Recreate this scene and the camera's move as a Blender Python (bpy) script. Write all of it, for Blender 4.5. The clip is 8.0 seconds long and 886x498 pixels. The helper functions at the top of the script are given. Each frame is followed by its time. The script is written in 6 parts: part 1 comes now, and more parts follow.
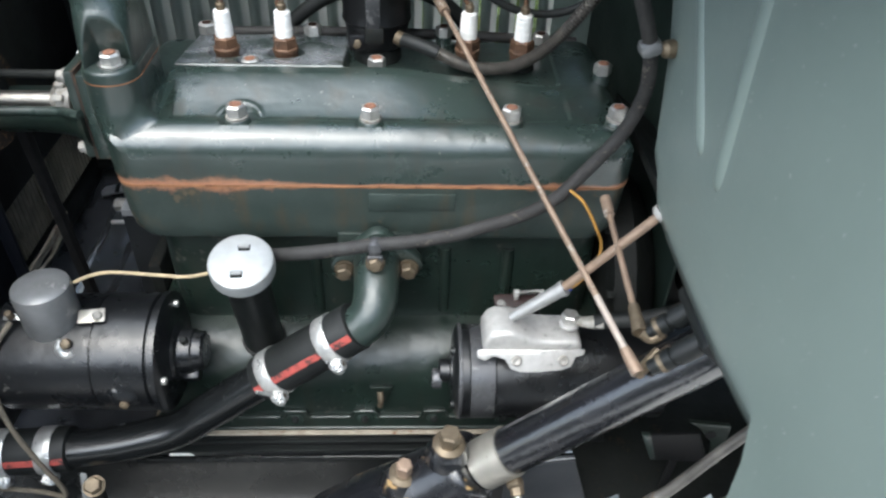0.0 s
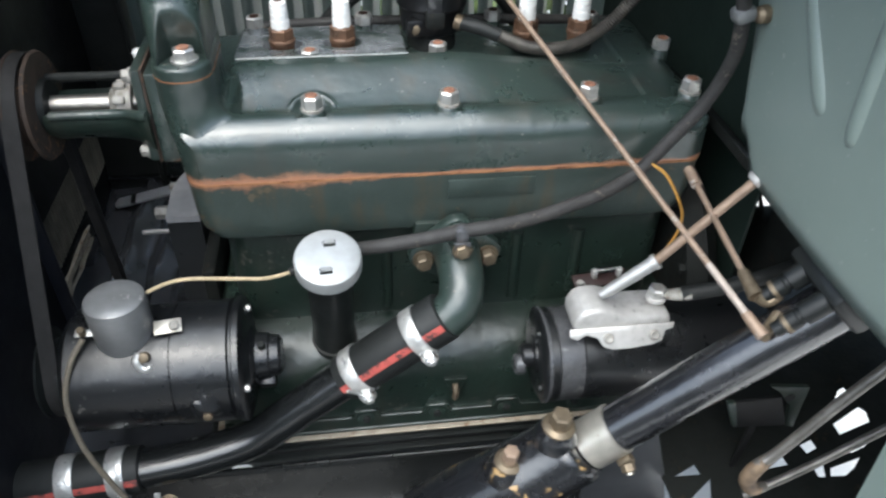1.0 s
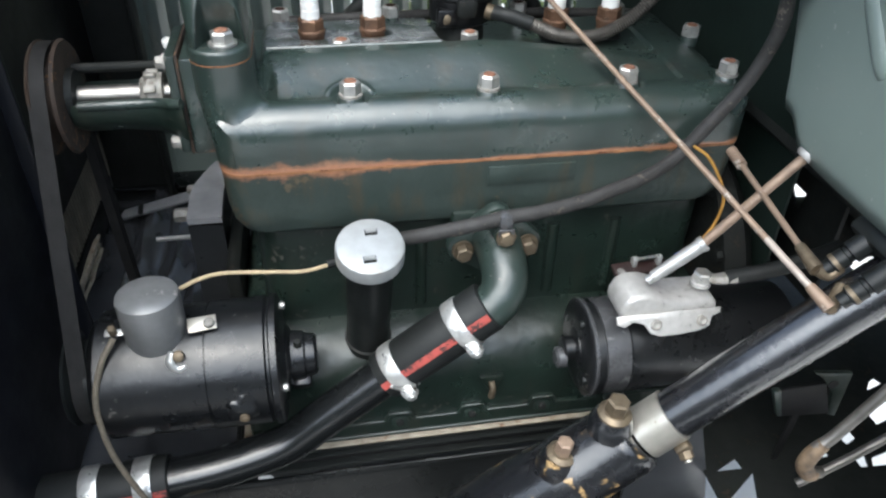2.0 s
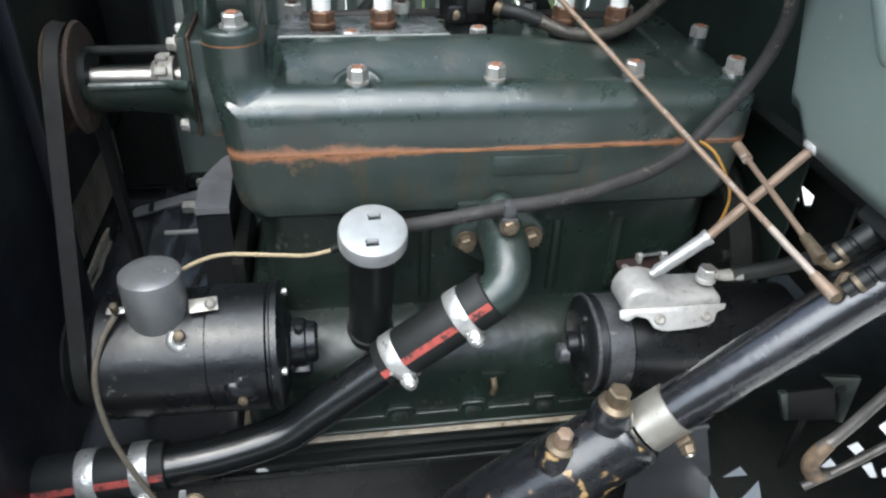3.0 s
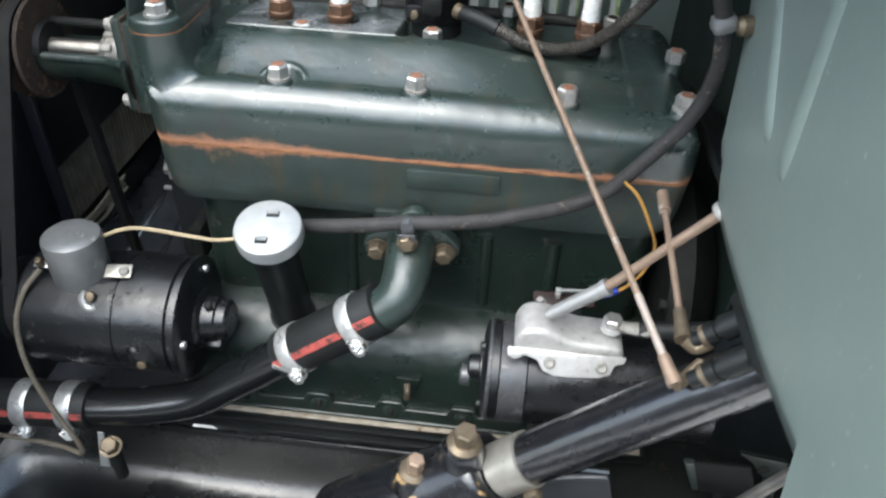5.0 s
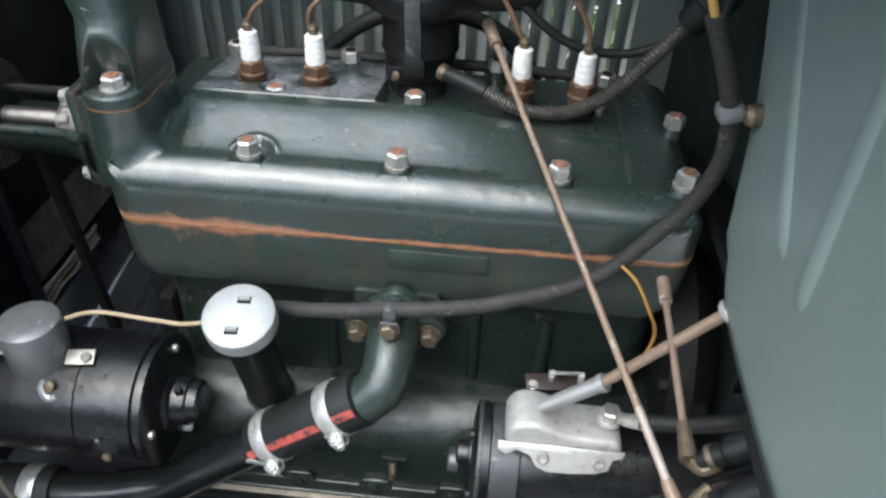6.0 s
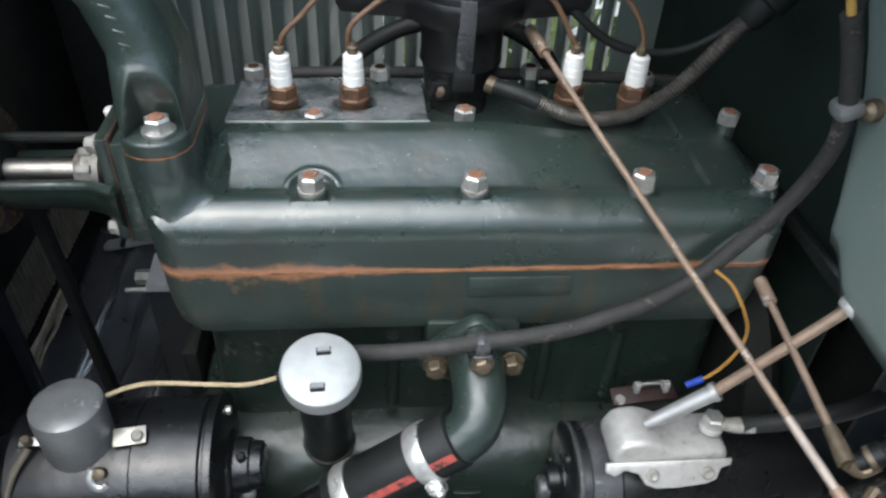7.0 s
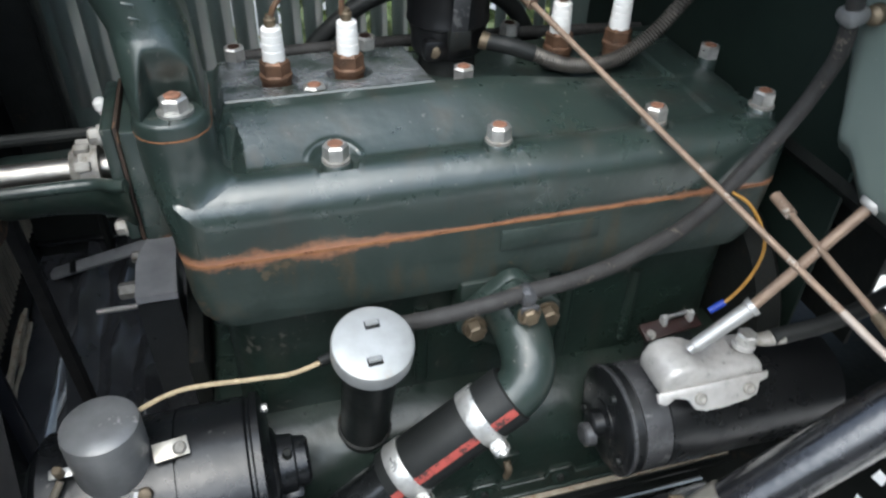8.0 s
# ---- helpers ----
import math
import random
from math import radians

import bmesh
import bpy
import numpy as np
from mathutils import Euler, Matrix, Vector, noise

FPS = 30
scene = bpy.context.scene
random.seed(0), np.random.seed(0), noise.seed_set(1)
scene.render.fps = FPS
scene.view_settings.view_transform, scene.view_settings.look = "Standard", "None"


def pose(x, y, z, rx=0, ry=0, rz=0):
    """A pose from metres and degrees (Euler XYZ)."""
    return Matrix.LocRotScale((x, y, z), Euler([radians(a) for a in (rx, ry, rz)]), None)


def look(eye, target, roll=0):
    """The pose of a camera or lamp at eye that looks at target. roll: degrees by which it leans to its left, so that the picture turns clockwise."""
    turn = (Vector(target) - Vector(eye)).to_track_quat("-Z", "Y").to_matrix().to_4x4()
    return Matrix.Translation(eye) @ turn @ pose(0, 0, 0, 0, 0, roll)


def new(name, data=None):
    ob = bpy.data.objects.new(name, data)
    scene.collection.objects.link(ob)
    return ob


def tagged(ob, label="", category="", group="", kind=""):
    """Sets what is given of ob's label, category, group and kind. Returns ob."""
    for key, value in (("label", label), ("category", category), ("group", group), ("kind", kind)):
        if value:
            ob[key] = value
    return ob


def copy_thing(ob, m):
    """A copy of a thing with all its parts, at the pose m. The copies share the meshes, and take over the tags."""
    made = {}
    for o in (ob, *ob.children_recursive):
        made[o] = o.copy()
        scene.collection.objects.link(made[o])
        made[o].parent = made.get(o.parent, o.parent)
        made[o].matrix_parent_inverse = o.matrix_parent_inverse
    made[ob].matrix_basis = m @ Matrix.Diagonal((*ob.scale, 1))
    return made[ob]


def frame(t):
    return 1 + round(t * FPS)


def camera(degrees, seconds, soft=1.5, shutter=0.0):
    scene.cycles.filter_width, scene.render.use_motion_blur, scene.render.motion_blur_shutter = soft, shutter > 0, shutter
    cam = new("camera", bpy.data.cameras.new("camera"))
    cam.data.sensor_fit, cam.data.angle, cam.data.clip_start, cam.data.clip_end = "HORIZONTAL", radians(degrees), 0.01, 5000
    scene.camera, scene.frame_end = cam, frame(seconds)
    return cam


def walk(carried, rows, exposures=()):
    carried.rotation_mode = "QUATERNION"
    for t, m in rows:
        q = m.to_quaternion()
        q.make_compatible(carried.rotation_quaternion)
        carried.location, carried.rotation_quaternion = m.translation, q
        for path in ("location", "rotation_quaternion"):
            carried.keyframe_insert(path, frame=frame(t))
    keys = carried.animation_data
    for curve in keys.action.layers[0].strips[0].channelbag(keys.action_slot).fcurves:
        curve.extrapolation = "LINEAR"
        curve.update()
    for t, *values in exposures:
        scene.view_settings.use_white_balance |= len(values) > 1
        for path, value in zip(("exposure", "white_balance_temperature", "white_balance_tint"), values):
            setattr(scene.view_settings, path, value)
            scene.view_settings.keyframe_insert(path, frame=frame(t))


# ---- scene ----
cam = camera(61.6, 8.0, soft=2.3, shutter=0.5)
PATH = [
    (0, (0.0457, -0.6652, 1.2531), (0.1277, 0.8886, -0.0035), 2.18),
    (0.5, (-0.0265, -0.6603, 1.2441), (0.1285, 0.8847, -0.0164), 1.81),
    (1, (-0.1019, -0.6536, 1.2292), (0.1244, 0.8889, -0.0236), 1.54),
    (1.5, (-0.1721, -0.6471, 1.2078), (0.1262, 0.9027, -0.0207), 1.75),
    (3, (-0.1642, -0.6803, 1.1439), (0.1053, 0.9562, 0.0262), 2.15),
    (3.5, (-0.1062, -0.6860, 1.1457), (0.0737, 0.9484, 0.0070), 2.30),
    (4, (-0.0301, -0.6872, 1.1495), (0.0117, 0.9391, -0.0137), 2.00),
    (4.2, (0.0011, -0.6852, 1.1521), (-0.0133, 0.9350, -0.0203), 1.82),
    (5.5, (0.1094, -0.5930, 1.2274), (-0.0380, 0.9551, -0.0302), 2.87),
    (6, (0.0889, -0.5448, 1.2353), (-0.0249, 1.0116, -0.0156), 2.39),
    (6.5, (0.0113, -0.5158, 1.2354), (0.0251, 1.0444, -0.0158), 2.84),
    (7, (-0.0835, -0.4960, 1.2253), (0.0914, 1.0544, -0.0259), 3.11),
    (7.5, (-0.1582, -0.4856, 1.2067), (0.1677, 1.0464, -0.0371), 2.57),
    (8, (-0.2050, -0.4888, 1.1827), (0.2534, 1.0172, -0.0509), 1.78),
]
walk(cam, [(t, look(eye, target, roll)) for t, eye, target, roll in PATH],
     exposures=[(0.0, 1.28, 6000, 5), (1.5, 1.18, 6000, 5), (3.5, 1.19, 6000, 5), (5.5, 1.32, 6000, 5), (6.5, 0.90, 6000, 5), (8.0, 0.92, 6000, 5)])

# ---- sky and sun: bright overcast day ----
SUN_UP, SUN_ROUND = 60.0, 212.0
world = bpy.data.worlds.new("overcast_sky")
scene.world = world
world.use_nodes = True
wn, wl = world.node_tree.nodes, world.node_tree.links
sky = wn.new("ShaderNodeTexSky")
sky.sky_type, sky.sun_disc = "NISHITA", False
sky.sun_elevation, sky.sun_rotation = radians(SUN_UP), radians(SUN_ROUND)
sky.air_density, sky.dust_density, sky.ozone_density = 1.0, 4.0, 1.0
grey = wn.new("ShaderNodeHueSaturation")
grey.inputs["Saturation"].default_value = 0.75
wl.new(sky.outputs[0], grey.inputs["Color"])
wl.new(grey.outputs[0], wn["Background"].inputs["Color"])
wn["Background"].inputs["Strength"].default_value = 0.15
sun_data = bpy.data.lights.new("sun", "SUN")
sun_data.energy, sun_data.angle, sun_data.color = 1.6, radians(75), (1.0, 0.985, 0.96)
sun = new("sun", sun_data)
sun_dir = Vector((math.sin(radians(SUN_ROUND)) * math.cos(radians(SUN_UP)), math.cos(radians(SUN_ROUND)) * math.cos(radians(SUN_UP)), math.sin(radians(SUN_UP))))
sun.matrix_world = look((0, 0, 6), Vector((0, 0, 6)) - sun_dir)


# ---- materials ----
def material(name, base, second=None, rough=0.4, metal=0.0, scale=40.0, bump=0.1, spread=0.12, coat=0.0, gloss=0.5, worn=None, worn_at=0.62, grain=6.0, specks=None, coat_rough=0.15, wave=0.0, grime=None):
    """Two-scale mottled surface: base and second colour mixed by noise, fine relief, a worn colour in patches."""
    m = bpy.data.materials.new(name)
    m.use_nodes = True
    n, l = m.node_tree.nodes, m.node_tree.links
    p = n["Principled BSDF"]
    second = second or tuple(c * 0.7 for c in base)
    geo = n.new("ShaderNodeNewGeometry")
    big = n.new("ShaderNodeTexNoise")
    big.inputs["Scale"].default_value, big.inputs["Detail"].default_value = scale, 6
    fine = n.new("ShaderNodeTexNoise")
    fine.inputs["Scale"].default_value, fine.inputs["Detail"].default_value = scale * grain, 4
    for t in (big, fine):
        l.new(geo.outputs["Position"], t.inputs["Vector"])
    ramp = n.new("ShaderNodeMapRange")
    ramp.inputs["From Min"].default_value, ramp.inputs["From Max"].default_value = 0.3, 0.7
    l.new(big.outputs["Fac"], ramp.inputs["Value"])
    mix = n.new("ShaderNodeMix")
    mix.data_type = "RGBA"
    mix.inputs["A"].default_value, mix.inputs["B"].default_value = (*base, 1), (*second, 1)
    l.new(ramp.outputs["Result"], mix.inputs["Factor"])
    colour = mix.outputs["Result"]
    rmap = n.new("ShaderNodeMapRange")
    rmap.inputs["To Min"].default_value, rmap.inputs["To Max"].default_value = max(0.03, rough - spread), min(1, rough + spread)
    sheen = n.new("ShaderNodeMix")
    sheen.inputs["Factor"].default_value = 0.55
    l.new(fine.outputs["Fac"], sheen.inputs["A"])
    l.new(ramp.outputs["Result"], sheen.inputs["B"])
    l.new(sheen.outputs["Result"], rmap.inputs["Value"])
    if worn:
        both = n.new("ShaderNodeMath")
        both.operation = "MULTIPLY_ADD"
        both.inputs[1].default_value = 0.45
        l.new(fine.outputs["Fac"], both.inputs[0])
        half = n.new("ShaderNodeMath")
        half.operation = "MULTIPLY"
        half.inputs[1].default_value = 0.62
        l.new(big.outputs["Fac"], half.inputs[0])
        l.new(half.outputs[0], both.inputs[2])
        cut = n.new("ShaderNodeMapRange")
        cut.inputs["From Min"].default_value, cut.inputs["From Max"].default_value = worn_at, worn_at + 0.05
        l.new(both.outputs[0], cut.inputs["Value"])
        wear = n.new("ShaderNodeMix")
        wear.data_type = "RGBA"
        wear.inputs["B"].default_value = (*worn, 1)
        l.new(cut.outputs["Result"], wear.inputs["Factor"])
        l.new(colour, wear.inputs["A"])
        colour = wear.outputs["Result"]
    if specks:
        dot = n.new("ShaderNodeTexNoise")
        dot.inputs["Scale"].default_value, dot.inputs["Detail"].default_value = 170, 3
        l.new(geo.outputs["Position"], dot.inputs["Vector"])
        few = n.new("ShaderNodeMapRange")
        few.inputs["From Min"].default_value, few.inputs["From Max"].default_value = 0.69, 0.74
        l.new(dot.outputs["Fac"], few.inputs["Value"])
        dust = n.new("ShaderNodeMix")
        dust.data_type = "RGBA"
        dust.inputs["B"].default_value = (*specks, 1)
        l.new(few.outputs["Result"], dust.inputs["Factor"])
        l.new(colour, dust.inputs["A"])
        colour = dust.outputs["Result"]
    rough_out = rmap.outputs["Result"]
    if grime:
        # oily streaks that have run down, dull and brownish
        run = n.new("ShaderNodeVectorMath")
        run.operation = "MULTIPLY"
        run.inputs[1].default_value = (1, 0.8, 0.28)
        l.new(geo.outputs["Position"], run.inputs[0])
        streak = n.new("ShaderNodeTexNoise")
        streak.inputs["Scale"].default_value, streak.inputs["Detail"].default_value, streak.inputs["Roughness"].default_value = 34, 7, 0.62
        l.new(run.outputs[0], streak.inputs["Vector"])
        where = n.new("ShaderNodeMapRange")
        where.inputs["From Min"].default_value, where.inputs["From Max"].default_value = 0.52, 0.70
        where.inputs["To Max"].default_value = 0.6
        l.new(streak.outputs["Fac"], where.inputs["Value"])
        film_mix = n.new("ShaderNodeMix")
        film_mix.data_type = "RGBA"
        film_mix.inputs["B"].default_value = (*grime, 1)
        l.new(where.outputs["Result"], film_mix.inputs["Factor"])
        l.new(colour, film_mix.inputs["A"])
        colour = film_mix.outputs["Result"]
        matt = n.new("ShaderNodeMath")
        matt.operation = "MULTIPLY_ADD"
        matt.inputs[1].default_value = 0.30
        l.new(where.outputs["Result"], matt.inputs[0])
        l.new(rough_out, matt.inputs[2])
        rough_out = matt.outputs[0]
    l.new(colour, p.inputs["Base Color"])
    l.new(rough_out, p.inputs["Roughness"])
    p.inputs["Metallic"].default_value = metal
    p.inputs["Specular IOR Level"].default_value = gloss
    p.inputs["Coat Weight"].default_value, p.inputs["Coat Roughness"].default_value = coat, coat_rough
    b = n.new("ShaderNodeBump")
    b.inputs["Strength"].default_value, b.inputs["Distance"].default_value = bump, 0.002
    height = n.new("ShaderNodeMath")
    height.operation = "ADD"
    l.new(big.outputs["Fac"], height.inputs[0])
    l.new(fine.outputs["Fac"], height.inputs[1])
    l.new(height.outputs[0], b.inputs["Height"])
    l.new(b.outputs["Normal"], p.inputs["Normal"])
    if wave:
        # the slow unevenness of a sand casting
        slow = n.new("ShaderNodeTexNoise")
        slow.inputs["Scale"].default_value, slow.inputs["Detail"].default_value = 26, 2
        l.new(geo.outputs["Position"], slow.inputs["Vector"])
        b2 = n.new("ShaderNodeBump")
        b2.inputs["Strength"].default_value, b2.inputs["Distance"].default_value = wave, 0.006
        l.new(slow.outputs["Fac"], b2.inputs["Height"])
        l.new(b2.outputs["Normal"], b.inputs["Normal"])
        l.new(b.outputs["Normal"], p.inputs["Coat Normal"])
    return m


def rusty_seam(m, level, rust=(0.33, 0.115, 0.045)):
    """Adds a rust stain that creeps out from a seam at the given height, wider towards the front of the engine."""
    n, l = m.node_tree.nodes, m.node_tree.links
    p = n["Principled BSDF"]
    old = p.inputs["Base Color"].links[0].from_socket
    geo = n.new("ShaderNodeNewGeometry")
    xyz = n.new("ShaderNodeSeparateXYZ")
    l.new(geo.outputs["Position"], xyz.inputs[0])
    tex = n.new("ShaderNodeTexNoise")
    tex.inputs["Scale"].default_value, tex.inputs["Detail"].default_value, tex.inputs["Roughness"].default_value = 75, 9, 0.78
    stretch = n.new("ShaderNodeVectorMath")
    stretch.operation = "MULTIPLY"
    stretch.inputs[1].default_value = (1, 1, 1.6)
    l.new(geo.outputs["Position"], stretch.inputs[0])
    l.new(stretch.outputs[0], tex.inputs["Vector"])
    away = n.new("ShaderNodeMath")
    away.operation = "SUBTRACT"
    away.inputs[1].default_value = level + 0.002
    l.new(xyz.outputs["Z"], away.inputs[0])
    dist = n.new("ShaderNodeMath")
    dist.operation = "ABSOLUTE"
    l.new(away.outputs[0], dist.inputs[0])
    reach = n.new("ShaderNodeMapRange")
    reach.inputs["From Min"].default_value, reach.inputs["From Max"].default_value = -0.13, -0.05
    reach.inputs["To Min"].default_value, reach.inputs["To Max"].default_value = 0.021, 0.0060
    l.new(xyz.outputs["X"], reach.inputs["Value"])
    rear = n.new("ShaderNodeMapRange")
    rear.inputs["From Min"].default_value, rear.inputs["From Max"].default_value = 0.06, 0.17
    rear.inputs["To Min"].default_value, rear.inputs["To Max"].default_value = 0.0, 0.006
    l.new(xyz.outputs["X"], rear.inputs["Value"])
    both_ends = n.new("ShaderNodeMath")
    both_ends.operation = "ADD"
    l.new(reach.outputs["Result"], both_ends.inputs[0])
    l.new(rear.outputs["Result"], both_ends.inputs[1])
    ratio = n.new("ShaderNodeMath")
    ratio.operation = "DIVIDE"
    l.new(dist.outputs[0], ratio.inputs[0])
    wide = n.new("ShaderNodeTexNoise")
    wide.noise_dimensions = "1D"
    wide.inputs["Scale"].default_value, wide.inputs["Detail"].default_value = 22, 4
    l.new(xyz.outputs["X"], wide.inputs["W"])
    swell = n.new("ShaderNodeMapRange")
    swell.inputs["From Min"].default_value, swell.inputs["From Max"].default_value = 0.35, 0.7
    swell.inputs["To Min"].default_value, swell.inputs["To Max"].default_value = 0.45, 1.5
    l.new(wide.outputs["Fac"], swell.inputs["Value"])
    reached = n.new("ShaderNodeMath")
    reached.operation = "MULTIPLY"
    l.new(both_ends.outputs[0], reached.inputs[0])
    l.new(swell.outputs["Result"], reached.inputs[1])
    l.new(reached.outputs[0], ratio.inputs[1])
    edge = n.new("ShaderNodeMath")
    edge.operation = "SUBTRACT"
    l.new(tex.outputs["Fac"], edge.inputs[0])
    l.new(ratio.outputs[0], edge.inputs[1])
    fac = n.new("ShaderNodeMapRange")
    fac.inputs["From Min"].default_value, fac.inputs["From Max"].default_value = 0.02, 0.44
    fac.inputs["To Max"].default_value = 0.9
    l.new(edge.outputs[0], fac.inputs["Value"])
    hue = n.new("ShaderNodeMix")
    hue.data_type = "RGBA"
    hue.inputs["A"].default_value, hue.inputs["B"].default_value = (*rust, 1), (0.42, 0.22, 0.125, 1)
    small = n.new("ShaderNodeTexNoise")
    small.inputs["Scale"].default_value = 160
    l.new(geo.outputs["Position"], small.inputs["Vector"])
    l.new(small.outputs["Fac"], hue.inputs["Factor"])
    mix = n.new("ShaderNodeMix")
    mix.data_type = "RGBA"
    l.new(fac.outputs["Result"], mix.inputs["Factor"])
    l.new(old, mix.inputs["A"])
    l.new(hue.outputs["Result"], mix.inputs["B"])
    l.new(mix.outputs["Result"], p.inputs["Base Color"])
    was = p.inputs["Roughness"].links[0].from_socket
    dull = n.new("ShaderNodeMath")
    dull.operation = "MAXIMUM"
    l.new(was, dull.inputs[0])
    scaled = n.new("ShaderNodeMath")
    scaled.operation = "MULTIPLY"
    scaled.inputs[1].default_value = 0.85
    l.new(fac.outputs["Result"], scaled.inputs[0])
    l.new(scaled.outputs[0], dull.inputs[1])
    l.new(dull.outputs[0], p.inputs["Roughness"])
    return m


GREEN = material("engine_green_enamel", (0.028, 0.043, 0.037), (0.019, 0.030, 0.0255), 0.32, scale=18, bump=0.20, spread=0.13, wave=0.35, grime=(0.026, 0.030, 0.023), grain=7, coat=0.2, gloss=0.75, coat_rough=0.24, worn=(0.12, 0.11, 0.09), worn_at=0.68, specks=(0.16, 0.16, 0.14))
GREEN_HEAD = rusty_seam(material("head_green_enamel", (0.029, 0.045, 0.0385), (0.020, 0.031, 0.027), 0.31, scale=18, bump=0.13, spread=0.15, wave=0.18, grime=(0.038, 0.035, 0.024), grain=7, coat=0.45, gloss=0.9, coat_rough=0.17, worn=(0.11, 0.11, 0.10), worn_at=0.685, specks=(0.16, 0.16, 0.14)), 0.80)
GREEN_BLOCK = rusty_seam(material("block_green_enamel", (0.036, 0.050, 0.044), (0.025, 0.036, 0.031), 0.42, scale=22, bump=0.3, spread=0.12, wave=0.35, grime=(0.075, 0.052, 0.026), worn=(0.080, 0.068, 0.044), worn_at=0.645), 0.80)
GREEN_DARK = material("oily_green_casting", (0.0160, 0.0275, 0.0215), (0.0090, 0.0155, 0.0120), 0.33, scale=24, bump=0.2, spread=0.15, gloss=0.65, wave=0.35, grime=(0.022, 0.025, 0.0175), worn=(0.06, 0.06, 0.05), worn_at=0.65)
BODY = material("body_green_paint", (0.180, 0.222, 0.202), (0.155, 0.194, 0.176), 0.38, scale=5, bump=0.03, spread=0.10, grain=30, specks=(0.26, 0.29, 0.27))
BLACK = material("gloss_black_paint", (0.0085, 0.0095, 0.0100), (0.0055, 0.0062, 0.0064), 0.24, scale=22, bump=0.07, spread=0.10, coat=0.3, gloss=0.7, worn=(0.20, 0.15, 0.09), worn_at=0.70)
COLUMNBLACK = material("old_black_enamel", (0.010, 0.0105, 0.012), (0.007, 0.007, 0.009), 0.25, scale=30, bump=0.10, spread=0.12, coat=0.8, coat_rough=0.13, gloss=1.0, wave=0.06, worn=(0.16, 0.12, 0.08), worn_at=0.72)
PANGLOSS = material("oily_black_sheet", (0.0080, 0.0092, 0.0090), (0.0048, 0.0056, 0.0055), 0.28, scale=12, bump=0.25, spread=0.14, gloss=0.75)
CHIPPED = material("chipped_black_paint", (0.010, 0.011, 0.013), (0.007, 0.007, 0.008), 0.26, scale=34, bump=0.18, worn=(0.36, 0.235, 0.10), worn_at=0.655, grain=2.5, gloss=0.8, coat=0.3)
SATIN = material("satin_black_paint", (0.0125, 0.0145, 0.014), (0.0072, 0.0082, 0.008), 0.40, scale=25, bump=0.06, gloss=0.35)
PANBLACK = material("dull_black_sheet", (0.009, 0.009, 0.010), (0.006, 0.006, 0.006), 0.55, scale=20, bump=0.1, gloss=0.3)
SOOT = material("dark_grimy_metal", (0.0140, 0.0155, 0.0140), (0.008, 0.0092, 0.0085), 0.6, scale=30, bump=0.3, worn=(0.028, 0.022, 0.015), worn_at=0.64, gloss=0.25)
CONDUIT = material("ribbed_conduit_steel", (0.12, 0.11, 0.095), (0.06, 0.055, 0.05), 0.42, metal=0.5, scale=70, bump=0.2)
# firewall green darkened: the recess's shade is put into the colour
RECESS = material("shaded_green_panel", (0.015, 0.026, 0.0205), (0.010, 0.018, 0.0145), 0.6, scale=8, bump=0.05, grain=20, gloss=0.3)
RUBBER = material("black_rubber_hose", (0.0150, 0.0165, 0.0160), (0.010, 0.0112, 0.011), 0.55, scale=60, bump=0.1, gloss=0.35)
LOOM = material("grey_cloth_loom", (0.034, 0.0325, 0.031), (0.018, 0.0172, 0.0165), 0.7, scale=60, bump=0.25, grain=5, worn=(0.10, 0.085, 0.07), worn_at=0.63)
BELT = material("worn_rubber_belt", (0.017, 0.0165, 0.0158), (0.010, 0.0095, 0.0092), 0.7, scale=50, bump=0.2, gloss=0.3)
ZINC = material("bright_zinc", (0.74, 0.74, 0.72), (0.50, 0.50, 0.48), 0.32, metal=0.7, scale=70, bump=0.45, grain=3)
NUT = material("plated_nut_steel", (0.60, 0.60, 0.57), (0.42, 0.41, 0.39), 0.34, metal=0.75, scale=120, bump=0.15, worn=(0.20, 0.12, 0.07), worn_at=0.67)
STUD = material("rusty_stud_end", (0.26, 0.12, 0.07), (0.16, 0.08, 0.05), 0.8, scale=200, bump=0.4)
OLDBRASS = material("tarnished_bolt_brass", (0.21, 0.165, 0.11), (0.12, 0.095, 0.065), 0.48, metal=0.6, scale=90, bump=0.25)
COPPER = material("rusty_copper_rod", (0.30, 0.215, 0.155), (0.20, 0.14, 0.10), 0.5, metal=0.25, scale=80, bump=0.2, worn=(0.40, 0.35, 0.30), worn_at=0.62)
PALEROD = material("pale_worn_rod", (0.44, 0.38, 0.33), (0.34, 0.28, 0.24), 0.5, metal=0.25, scale=80, bump=0.2)
SILVER = material("silver_paint", (0.50, 0.50, 0.49), (0.38, 0.38, 0.37), 0.38, metal=0.6, scale=60, bump=0.1, worn=(0.3, 0.26, 0.2), worn_at=0.68)
CAST = material("cast_aluminium", (0.56, 0.55, 0.53), (0.45, 0.44, 0.42), 0.44, metal=0.45, scale=110, bump=0.25, worn=(0.22, 0.21, 0.19), worn_at=0.66)
CAPMETAL = material("dull_silver_lid", (0.41, 0.425, 0.425), (0.33, 0.34, 0.335), 0.42, metal=0.4, scale=50, bump=0.10, worn=(0.34, 0.31, 0.26), worn_at=0.66)
GREYCAN = material("grey_enamel_can", (0.225, 0.228, 0.228), (0.15, 0.152, 0.152), 0.36, metal=0.3, scale=38, bump=0.16, worn=(0.34, 0.33, 0.32), worn_at=0.66)
STEEL = material("polished_shaft_steel", (0.46, 0.44, 0.40), (0.34, 0.32, 0.29), 0.42, metal=1, scale=70, bump=0.05)
